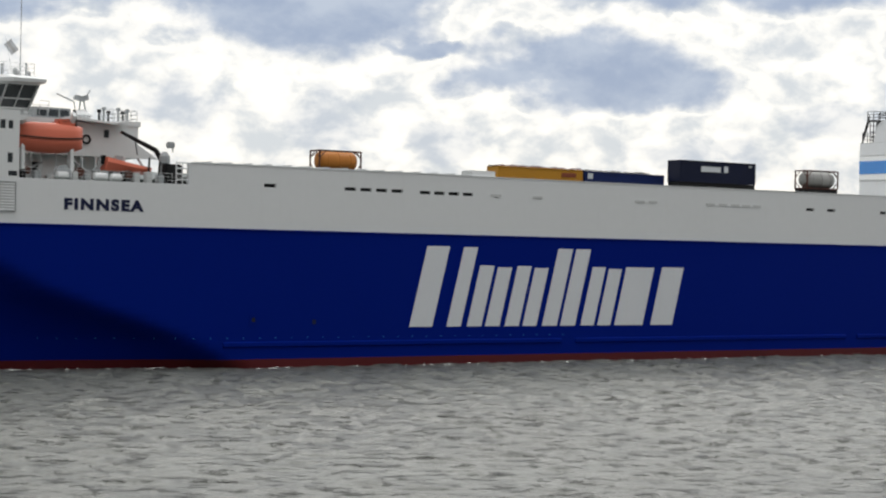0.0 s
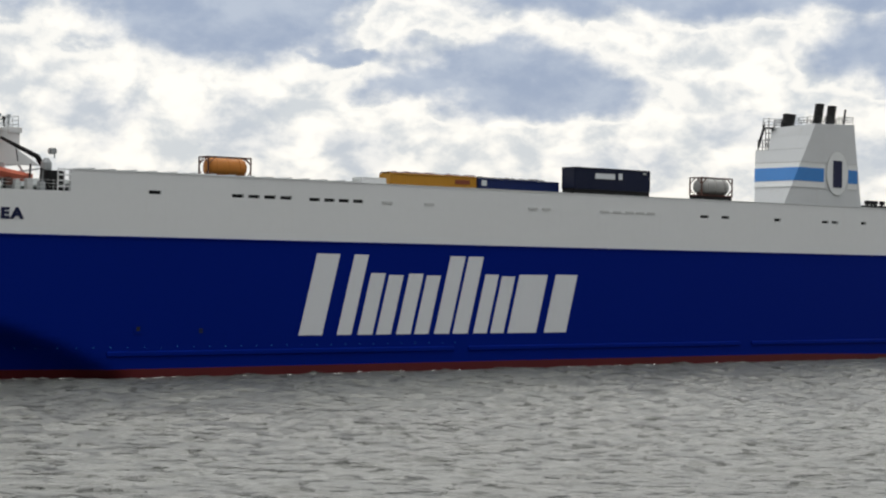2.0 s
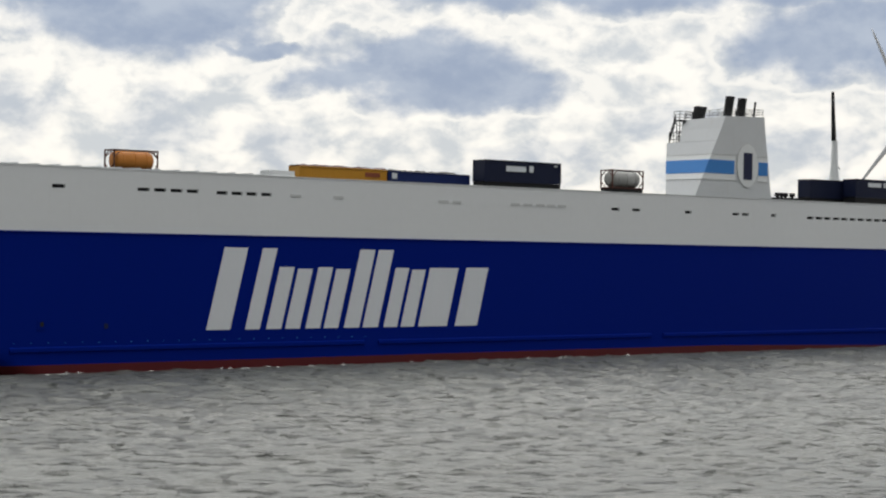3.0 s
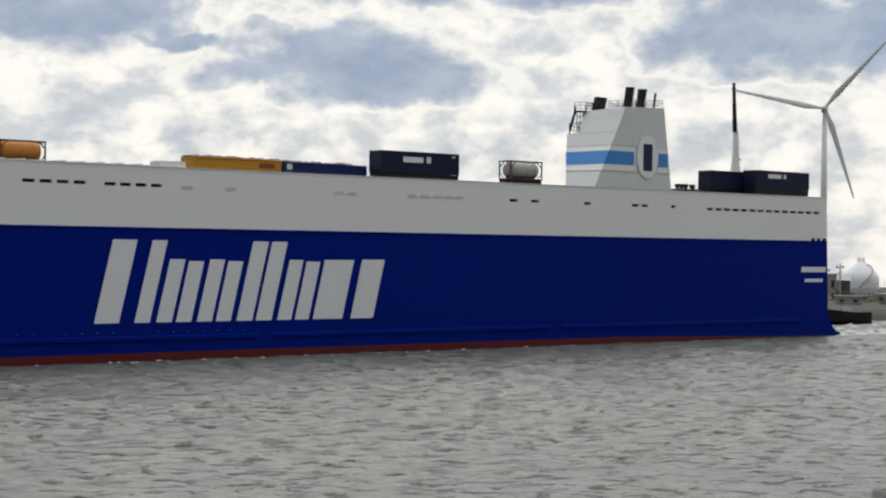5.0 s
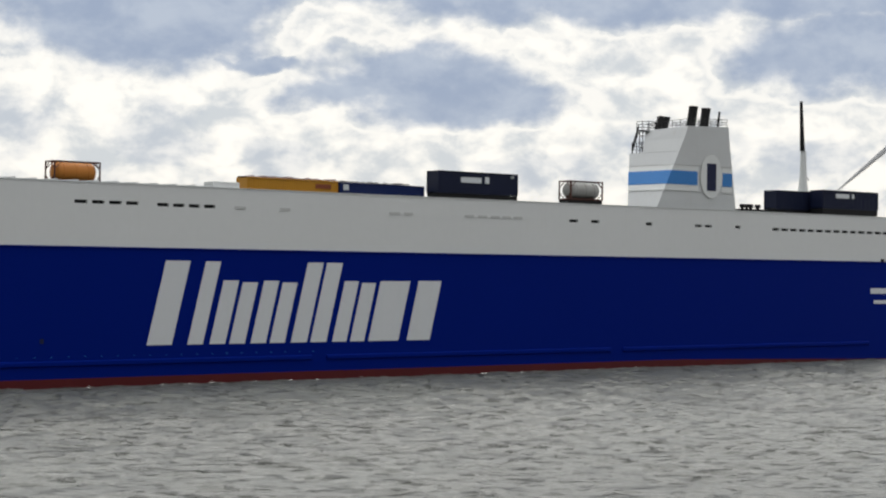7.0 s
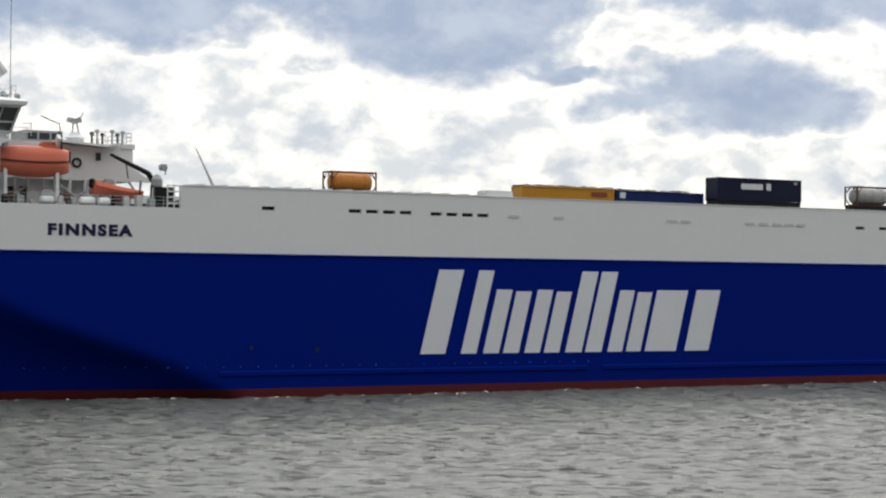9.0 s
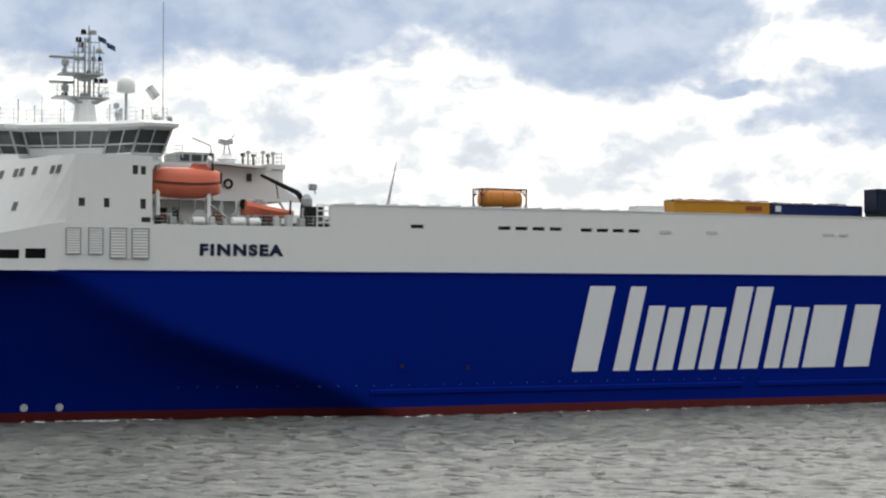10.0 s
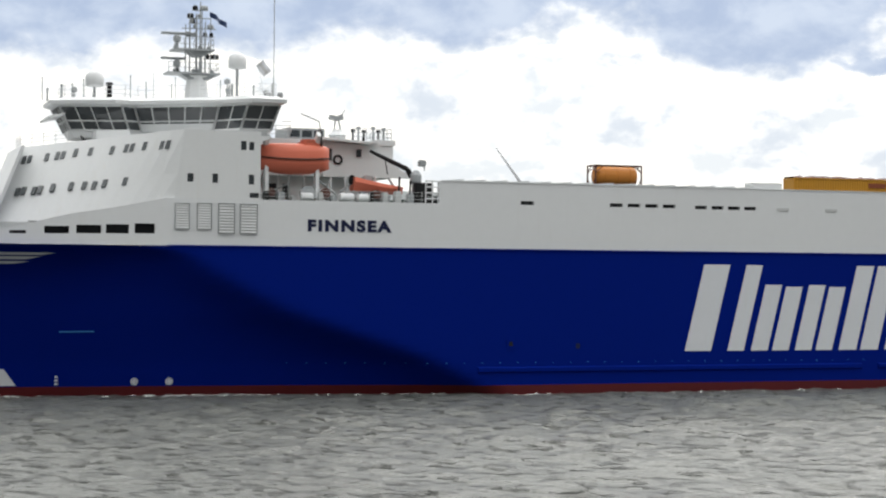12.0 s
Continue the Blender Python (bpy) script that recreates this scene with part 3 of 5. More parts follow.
def bridge(sh):
    """Wheelhouse: raked windows under an overhanging flat roof, wings out to the ship's side."""
    near = [(-39.6, 0.1), (-42.35, 0.1), (-44.2, 2.6), (-50.6, 6.9), (-51.8, 6.3), (-56.7, 8.6)]
    plan = near + [(s, BEAM - y) for s, y in reversed(near)]
    c = Vector((-46.5, BEAM / 2))

    def grown(d):
        out = []
        for p in plan:
            v = Vector(p)
            out.append(tuple(v + (v - c).normalized() * d))
        return out
    rings = []
    bm = bmesh.new()
    for z, d in ((21.75, -1.35), (22.35, -1.0)):
        rings.append([bm.verts.new((p[0], p[1], z)) for p in grown(d)])
    n = len(plan)
    for a, b in zip(rings, rings[1:]):
        for i in range(n):
            bm.faces.new((a[i], a[(i + 1) % n], b[(i + 1) % n], b[i]))
    bm.faces.new(rings[0][::-1])
    bm.faces.new(rings[-1])
    wh = part("wheelhouse", bm, WHITE_HOUSE, sh, "white wheelhouse with raked dark windows")
    lo, hi = grown(-1.05), grown(0.0)
    bm = bmesh.new()
    a = [bm.verts.new((p[0], p[1], 22.35)) for p in grown(-1.17)]
    b = [bm.verts.new((p[0], p[1], 24.4)) for p in grown(-0.12)]
    for i in range(n):
        bm.faces.new((a[i], a[(i + 1) % n], b[(i + 1) % n], b[i]))
    part("window_band", bm, GLASS, wh)
    for i in range(n):
        j = (i + 1) % n
        la, lb, ha, hb = Vector((*lo[i], 22.35)), Vector((*lo[j], 22.35)), Vector((*hi[i], 24.42)), Vector((*hi[j], 24.42))
        k = max(1, round((lb - la).length / 1.25))
        for m in range(k + 1):
            p, q = la.lerp(lb, m / k), ha.lerp(hb, m / k)
            add = 0.13 if m in (0, k) else 0.06
            part("mullion", tube(p, q, add, n=4), WHITE_HOUSE, wh)
        for zf, r in ((0.40, 0.07), (0.0, 0.12), (1.0, 0.1)):
            part("window_rail", tube(la.lerp(ha, zf), lb.lerp(hb, zf), r, n=4), WHITE_HOUSE, wh)
        if i in (2, n - 4):
            # plated dado under the middle windows
            bm = bmesh.new()
            out = Vector(((la + lb) / 2 - Vector((c.x, c.y, 22.35))).normalized() * 0.05)
            q = [la, lb, lb.lerp(hb, 0.30), la.lerp(ha, 0.30)]
            fr, bk = [bm.verts.new(p + out) for p in q], [bm.verts.new(p - out) for p in q]
            bm.faces.new(fr)
            bm.faces.new(bk[::-1])
            for m in range(4):
                bm.faces.new((fr[m], fr[(m + 1) % 4], bk[(m + 1) % 4], bk[m]))
            part("window_dado", bm, WHITE_HOUSE, wh)
    bm = bmesh.new()
    rings = [[bm.verts.new((p[0], p[1], z)) for p in grown(d)] for z, d in ((24.42, 0.2), (24.55, 0.75), (24.85, 0.8), (25.15, -0.4))]
    for a, b in zip(rings, rings[1:]):
        for i in range(n):
            bm.faces.new((a[i], a[(i + 1) % n], b[(i + 1) % n], b[i]))
    bm.faces.new(rings[0][::-1])
    bm.faces.new(rings[-1])
    part("bridge_roof", bm, WHITE_HOUSE, sh, "white overhanging bridge roof")
    part("front_roof_railing", add_rail(bmesh.new(), [(-56.2, 7.0, 21.25), (-59.8, 9.2, 20.8), (-59.8, BEAM - 9.2, 20.8)], 1.0, 1.1, 0.03), WHITE_HOUSE, sh)
    for k in range(3):
        part("wing_rail", tube((-39.4, 0.3, 22.4 + 0.35 * k), (-38.6, 0.3, 22.4 + 0.35 * k), 0.03, n=5), WHITE_HOUSE, sh)
    part("wing_rail_post", tube((-38.6, 0.3, 22.1), (-38.6, 0.3, 23.2), 0.03, n=5), WHITE_HOUSE, sh)
    # low eyebrow roof and rounded casing at the forward windows
    part("eyebrow_roof", prism([(-57.6, 23.3), (-56.3, 23.6), (-56.3, 23.78), (-57.65, 23.45)], "y", 7.6, BEAM - 7.6), WHITE_HOUSE, sh)
    part("front_casing", prism([(-54.0, 22.2), (-51.2, 22.35), (-51.0, 21.9), (-51.6, 21.5), (-53.4, 21.3), (-54.0, 21.6)], "y", 5.9, 7.6), WHITE_HOUSE, sh)
    part("horn", add_tube(tube((-55.0, 6.6, 21.6), (-54.7, 6.2, 21.25), 0.12, 0.2, n=10), (-55.0, 6.6, 21.6), (-55.0, 7.4, 21.8), 0.08, n=8), BLACK, sh)
    g = grown(-0.5)
    pts = [(p[0], p[1], 25.1) for p in g]
    part("roof_railing", add_rail(bmesh.new(), pts[:6] + pts[6:] + pts[:1], 1.1, 1.6, 0.025), WHITE_HOUSE, sh)
    part("wing_bracket", prism([(-42.6, 21.78), (-40.3, 21.78), (-40.6, 21.5), (-41.3, 21.25), (-42.2, 21.25)], "y", 0.02, 1.6), WHITE_HOUSE, sh)


def mast(sh):
    """Radar mast on the bridge roof."""
    my = 9.0
    part("mast_trunk", add_spin(bmesh.new(), [(1.15, 24.9), (0.85, 27.3), (1.1, 27.45)], (-44.85, my, 0), n=8), WHITE_HOUSE, sh)
    for z, a, b in ((27.55, -47.6, -43.0), (29.6, -47.1, -43.5)):
        part("mast_platform", prism([(a, z), (b, z), (b + 0.1, z + 0.12), (b - 0.6, z - 0.25), (a + 1.6, z - 0.3), (a, z + 0.12)][0:2] + [(b, z + 0.14), (a, z + 0.14)], "y", my - 1.1, my + 1.1), GREY, sh)
        part("platform_bracket", prism([(a + 1.2, z - 0.01), (b - 0.2, z - 0.01), (b - 0.9, z - 0.45), (a + 2.0, z - 0.45)], "y", my - 0.7, my + 0.7), GREY, sh)
        part("platform_railing", add_rail(bmesh.new(), [(a + .1, my - 1, z + .1), (b - .1, my - 1, z + .1), (b - .1, my + 1, z + .1)], 0.9, 0.9, 0.03, 2), GREY, sh)
    for x, y, r, top in ((-44.9, my, 0.11, 32.9), (-44.2, my - 0.4, 0.08, 32.2), (-45.4, my + 0.4, 0.08, 32.0), (-44.6, my - 0.2, 0.08, 33.95), (-45.9, my - 0.3, 0.06, 31.9), (-43.6, my + 0.2, 0.05, 32.7), (-44.35, my + 0.3, 0.06, 33.2)):
        part("mast_pole", tube((x, y, 27.5), (x, y, top), r, r * 0.7, n=8), GREY, sh)
    for z, a, b in ((31.1, -48.0, -44.9), (28.93, -48.0, -45.8)):
        part("radar_scanner", box(a, b, my - 0.15, my + 0.15, z - 0.1, z + 0.12, bevel=0.04), GREY, sh)
        part("radar_pedestal", add_spin(bmesh.new(), [(0.16, z - 1.35), (0.13, z - 0.75), (0.33, z - 0.65), (0.33, z - 0.25), (0.12, z - 0.1)], (-46.6, my, 0), n=10), GREY, sh)
    for x0, x1, z in ((-46.2, -43.2, 31.6), (-45.7, -43.7, 32.5), (-45.9, -43.3, 30.9), (-45.3, -43.9, 33.2), (-45.6, -44.6, 32.05), (-44.3, -42.9, 29.0)):
        part("yard", tube((x0, my, z), (x1, my, z + 0.05), 0.05, n=6), GREY, sh)
    rnd = random.Random(5)
    for i in range(44):
        lo, hi, z = rnd.choice(((-45.2, -44.0, 33.22), (-45.5, -44.7, 32.07), (-44.2, -43.0, 29.02), (-47.2, -43.4, 27.68), (-46.8, -43.8, 29.73), (-46.1, -43.3, 31.62), (-45.6, -43.8, 32.52), (-45.8, -43.4, 30.93)))
        x = rnd.uniform(lo, hi)
        part("mast_lantern", add_spin(bmesh.new(), [(0.1, z), (0.17, z + 0.06), (0.17, z + 0.3), (0.06, z + 0.42)], (x, my - rnd.uniform(-0.05, 0.05), 0), n=8), GREY if i % 3 else BLACK, sh)
    for x, z, w in ((-43.75, 32.75, 0.75), (-43.0, 32.2, 0.8)):
        bm = bmesh.new()
        g = [[bm.verts.new((x + w * i / 5, my + 0.12 * math.sin(i * 1.4), z + 0.45 * j - 0.08 * i)) for j in (0, 1)] for i in range(6)]
        for p, q in zip(g, g[1:]):
            bm.faces.new((p[0], q[0], q[1], p[1]))
        part("signal_flag", bm, FLAGBLUE, sh)
    # domes and whips
    for x, y, z, r in ((-41.25, 9.0, 28.25, 0.80), (-53.6, 9.5, 26.2, 0.80)):
        dome = [(r * 0.6, z), (r * 0.98, z + 0.08)] + [(r * math.cos(w), z + 0.75 + r * 0.9 * math.sin(w)) for w in (0, 0.4, 0.8, 1.15, 1.4, 1.56)]
        part("radome", add_spin(bmesh.new(), dome, (x, y, 0), n=20), WHITE_HOUSE, sh, "white satellite dome on a post", smooth=True)
        part("radome_post", tube((x, y, 25.0), (x, y, z), 0.13, n=8), GREY, sh)
    # courtesy flag on its halyard
    part("flag_halyard", tube((-38.9, 8.0, 25.0), (-39.6, 8.3, 29.2), 0.012, n=5), GREY, sh)
    for k, mt in enumerate((LETTER, LOUVRE, LETTER)):
        bm = bmesh.new()
        g = [[bm.verts.new((-39.75 + 0.14 * i + 0.22 * (k + j), 8.3 + 0.05 * math.sin(i * 1.3), 28.55 - 0.19 * i + 0.18 * (k + j))) for j in (0, 1)] for i in range(6)]
        for p, q in zip(g, g[1:]):
            bm.faces.new((p[0], q[0], q[1], p[1]))
        part("courtesy_flag", bm, mt, sh)
    for x, y, z in ((-42.3, 8.2, 27.0), (-42.2, 8.2, 26.2), (-37.6, 8.0, 26.0), (-39.0, 7.4, 26.1), (-55.3, 9.6, 25.9)):
        part("signal_lamp", add_spin(bmesh.new(), [(0.1, z - 0.25), (0.25, z - 0.15), (0.27, z + 0.15), (0.14, z + 0.28)], (x, y, 0), n=10), GREY, sh)
        part("signal_lamp_post", tube((x, y, 25.0), (x, y, z - 0.3), 0.07, n=6), GREY, sh)
    for x, y, z0, z1, r in ((-37.95, 9.0, 25.0, 36.5, 0.05), (-52.4, 9, 25.0, 26.6, 0.28), (-50.6, 9, 25, 27.3, 0.06), (-48.6, 9, 25, 27.6, 0.03), (-56.3, 10, 24.9, 26.4, 0.12), (-55.4, 10, 24.9, 26.5, 0.08), (-57.5, 10, 24.9, 26.0, 0.10), (-41.9, 8, 25, 26.8, 0.12), (-40.0, 8, 25, 26.8, 0.1), (-38.6, 8, 25, 26.2, 0.3), (-46.9, 8, 25, 27.2, 0.04), (-42.6, 6, 25, 26.5, 0.07), (-43.4, 6, 25, 26.9, 0.05), (-39.3, 4, 25, 26.6, 0.09), (-54.6, 9, 24.9, 26.8, 0.05), (-49.6, 7, 25, 26.6, 0.05), (-47.6, 6, 25, 26.4, 0.05), (-58.0, 9.5, 24.9, 26.9, 0.05)):
        part("roof_fitting", add_spin(bmesh.new(), [(r, z0), (r * 0.8, z0 + (z1 - z0) * 0.4), (r * 0.8, z1 - 0.2), (r * 1.25, z1 - 0.15), (r * 0.9, z1)], (x, y, 0), n=8), BLACK if r > 0.2 and x < -50 else GREY, sh)


def aft_house(sh):
    """Block abaft the bridge behind the lifeboat, with its flying-off roof and rails."""
    bm = box(-41.2, -27.75, 6.0, BEAM - 6.0, 18.85, 22.1, bevel=0.06)
    ah = part("upper_house", bm, WHITE_HOUSE, sh)
    part("sloped_wing_wall", prism([(-34.3, 18.85), (-25.9, 18.85), (-30.6, 21.7), (-34.3, 21.9)], "y", 5.6, 5.95), WHITE_HOUSE, sh)
    part("lower_house", box(-41.2, -30.3, 7.0, BEAM - 7.0, 16.42, 18.84), WHITE_HOUSE, sh)
    for a, b, c, d in ((-34.2, -33.55, 20.3, 21.3), (-31.3, -30.85, 20.6, 21.3), (-34.5, -34.0, 20.0, 20.7)):
        part("house_window", box(a, b, 5.5, 5.62, c, d), GLASS, ah)
    ring = bmesh.new()
    for k in range(14):
        w0, w1 = 2 * math.pi * k / 14, 2 * math.pi * (k + 1) / 14
        add_tube(ring, (-33.0 + 0.36 * math.cos(w0), 5.5, 20.35 + 0.36 * math.sin(w0)), (-33.0 + 0.36 * math.cos(w1), 5.5, 20.35 + 0.36 * math.sin(w1)), 0.10, n=6)
    part("lifebuoy_ring", ring, BLACK, ah, "dark ring on the white house wall")
    part("roof_canopy", prism([(-35.0, 22.05), (-30.4, 21.75), (-29.3, 22.1), (-29.4, 22.22), (-30.5, 21.95), (-35.0, 22.25)], "y", 4.6, 6.2), WHITE_HOUSE, sh)
    for k in range(6):
        x = -31.2 + 0.62 * k
        part("roof_vent", add_spin(bmesh.new(), [(0.1, 22.1), (0.1, 22.9 + 0.25 * (k % 2)), (0.22, 22.95 + 0.25 * (k % 2)), (0.2, 23.2 + 0.25 * (k % 2))], (x, 7.0 + 0.4 * (k % 3), 0), n=8), GREY if k % 2 else BLACK, sh)
    for x0, z0, x1, z1 in ((-40.6, 16.9, -38.2, 18.0), (-33.6, 17.4, -32.0, 18.6), (-36.0, 18.7, -34.0, 17.2), (-29.3, 18.7, -28.1, 17.0)):
        part("deck_brace", tube((x0, 2.6, z0), (x1, 2.6, z1), 0.10, n=6), GREY, sh)
    for x, hh in ((-40.9, 18.4), (-35.0, 18.2), (-33.3, 18.6), (-28.6, 18.8), (-27.6, 18.5), (-27.2, 19.0)):
        part("deck_stanchion", tube((x, 1.9, 16.42), (x + 0.12, 1.9, hh), 0.09, n=6), BLACK if x > -29 else GREY, sh)
    for x, r in ((-40.0, 0.4), (-35.2, 0.45), (-30.6, 0.4)):
        part("hose_reel", add_tube(tube((x, 1.5, 17.2), (x, 2.0, 17.2), r, n=14), (x, 1.45, 17.2), (x, 1.5, 17.2), r * 0.5, n=10), BROWNFRAME, sh)
    part("roof_cabin", box(-37.0, -33.5, 8.0, 12.0, 22.1, 23.2, bevel=0.05), GREY, sh)
    for a, b in ((-36.7, -35.8), (-35.6, -34.7), (-34.5, -33.7)):
        part("cabin_window", box(a, b, 7.94, 8.0, 22.4, 23.0), GLASS, sh)
    part("fan_housing", add_spin(bmesh.new(), [(0.75, 22.1), (0.75, 22.6), (0.95, 22.7), (0.55, 23.0), (0.45, 23.2)], (-32.2, 8.5, 0), n=12), WHITE_HOUSE, sh)
    part("search_light_post", add_tube(add_tube(tube((-32.5, 8.5, 23.1), (-32.4, 8.5, 24.1), 0.07, n=6), (-31.9, 8.5, 23.1), (-32.1, 8.5, 24.1), 0.07, n=6), (-32.0, 8.5, 24.2), (-31.5, 8.5, 25.0), 0.05, n=6), GREY, sh)
    part("search_light", prism([(-33.0, 24.15), (-32.3, 23.95), (-31.7, 24.1), (-31.8, 24.6), (-32.3, 24.4), (-32.9, 24.5)], "y", 8.2, 8.8), GREY, sh)
    part("roof_railing", add_rail(bmesh.new(), [(-41.0, 6.1, 22.1), (-37.2, 6.1, 22.1)], 1.1, 1.3, 0.03), GREY, sh)
    part("roof_railing", add_rail(bmesh.new(), [(-31.4, 6.1, 22.1), (-27.9, 6.1, 22.1), (-27.9, 15.0, 22.1)], 1.1, 1.2, 0.03), GREY, sh)
    part("roof_edge", box(-28.9, -27.6, 5.9, 12, 21.75, 22.2), WHITE_HOUSE, sh)
    # davits, posts, stair, winches on the boat deck
    for x in (-40.4, -36.0):
        part("boat_davit", prism([(1.2, 16.42), (2.0, 16.42), (2.0, 21.6), (1.2, 22.4), (0.8, 22.0), (1.4, 21.2)], "x", x - 0.15, x + 0.15), WHITE_HOUSE, sh)
    part("boat_hook", tube((-35.6, 1.5, 20.5), (-35.8, 1.5, 22.6), 0.16, n=8), BLACK, sh)
    part("light_arm", add_tube(tube((-35.7, 1.6, 22.5), (-35.8, 1.6, 23.3), 0.05, n=6), (-35.8, 1.6, 23.3), (-37.4, 1.6, 23.9), 0.06, n=6), GREY, sh)
    rnd = random.Random(3)
    for x in (-39.9, -38.9, -37.9, -36.6, -35.4, -34.2, -32.9, -31.6, -30.2):
        part("deck_post", tube((x, 3.5, 16.42), (x, 3.5, 18.85), 0.10, n=6), WHITE_HOUSE, sh)
    for i in range(12):
        x = -40.6 + i * 1.15
        w, hh = rnd.uniform(0.3, 0.6), rnd.uniform(0.5, 1.15)
        part("deck_locker", box(x, x + w, 1.0, 1.8, 16.42, 16.42 + hh, bevel=0.05), rnd.choice((WHITE_HOUSE, GREY, BLACK, LOUVRE, GREY)), sh)
    # no opening is cut: dark panels carry the doorways' inner shade as colour
    for x in (-38.8, -37.6, -30.1, -28.9):
        part("dark_doorway", box(x, x + 0.7, 6.9, 6.99, 16.9, 18.2), DARK, sh)
    for x, w in ((-37.6, 1.1), (-34.2, 1.3), (-32.6, 1.0)):
        part("raft_canister", add_spin(bmesh.new(), [(0.2, 0), (0.36, 0.08), (0.36, w - 0.08), (0.2, w)], (x, 0.9, 16.85), "x", 14), WHITE_HOUSE, sh)
    part("winch", add_tube(tube((-36.9, 1.1, 17.1), (-36.9, 1.9, 17.1), 0.55, n=14), (-36.9, 0.95, 17.1), (-36.9, 1.05, 17.1), 0.7, n=14), GREY, sh)
    part("boat_deck_railing", add_rail(bmesh.new(), [(-41.1, 0.35, 16.5), (-25.4, 0.35, 16.5)], 0.9, 1.6, 0.016), WHITE_HOUSE, sh)
    part("rescue_davit", add_tube(add_tube(tube((-31.0, 2.5, 21.0), (-27.6, 2.5, 19.5), 0.14, 0.24, n=8), (-27.6, 2.5, 19.5), (-26.4, 2.5, 17.6), 0.26, 0.2, n=8), (-29.6, 2.5, 20.2), (-29.4, 2.5, 19.0), 0.05, n=6), BLACK, sh)
    part("crane_column", add_spin(bmesh.new(), [(0.42, 16.42), (0.36, 18.2), (0.5, 18.4), (0.5, 19.0), (0.2, 19.4)], (-26.9, 2.2, 0), n=12), GREY, sh)
    part("lantern_post", tube((-26.2, 2.0, 19.4), (-26.2, 2.0, 20.1), 0.06, n=6), GREY, sh)
    part("lantern", box(-26.75, -26.1, 1.7, 2.3, 19.75, 20.3, bevel=0.08), GREY, sh)
    # open steel ladder frame against the bulwark's forward end
    part("end_frame", box(-25.5, -25.3, 0.02, 0.5, 16.5, 18.42), WHITE, sh)
    for z in (16.9, 17.4, 17.9, 18.4):
        part("end_rail", tube((-26.7, 0.1, z), (-25.4, 0.1, z), 0.07, n=6), WHITE, sh)
    for x in (-26.7, -26.1):
        part("end_post", tube((x, 0.1, 16.5), (x, 0.1, 18.5), 0.06, n=6), WHITE, sh)
    part("mooring_bollard", box(-27.2, -25.6, 1.2, 2.0, 16.42, 18.3, bevel=0.1), BLACK, sh)


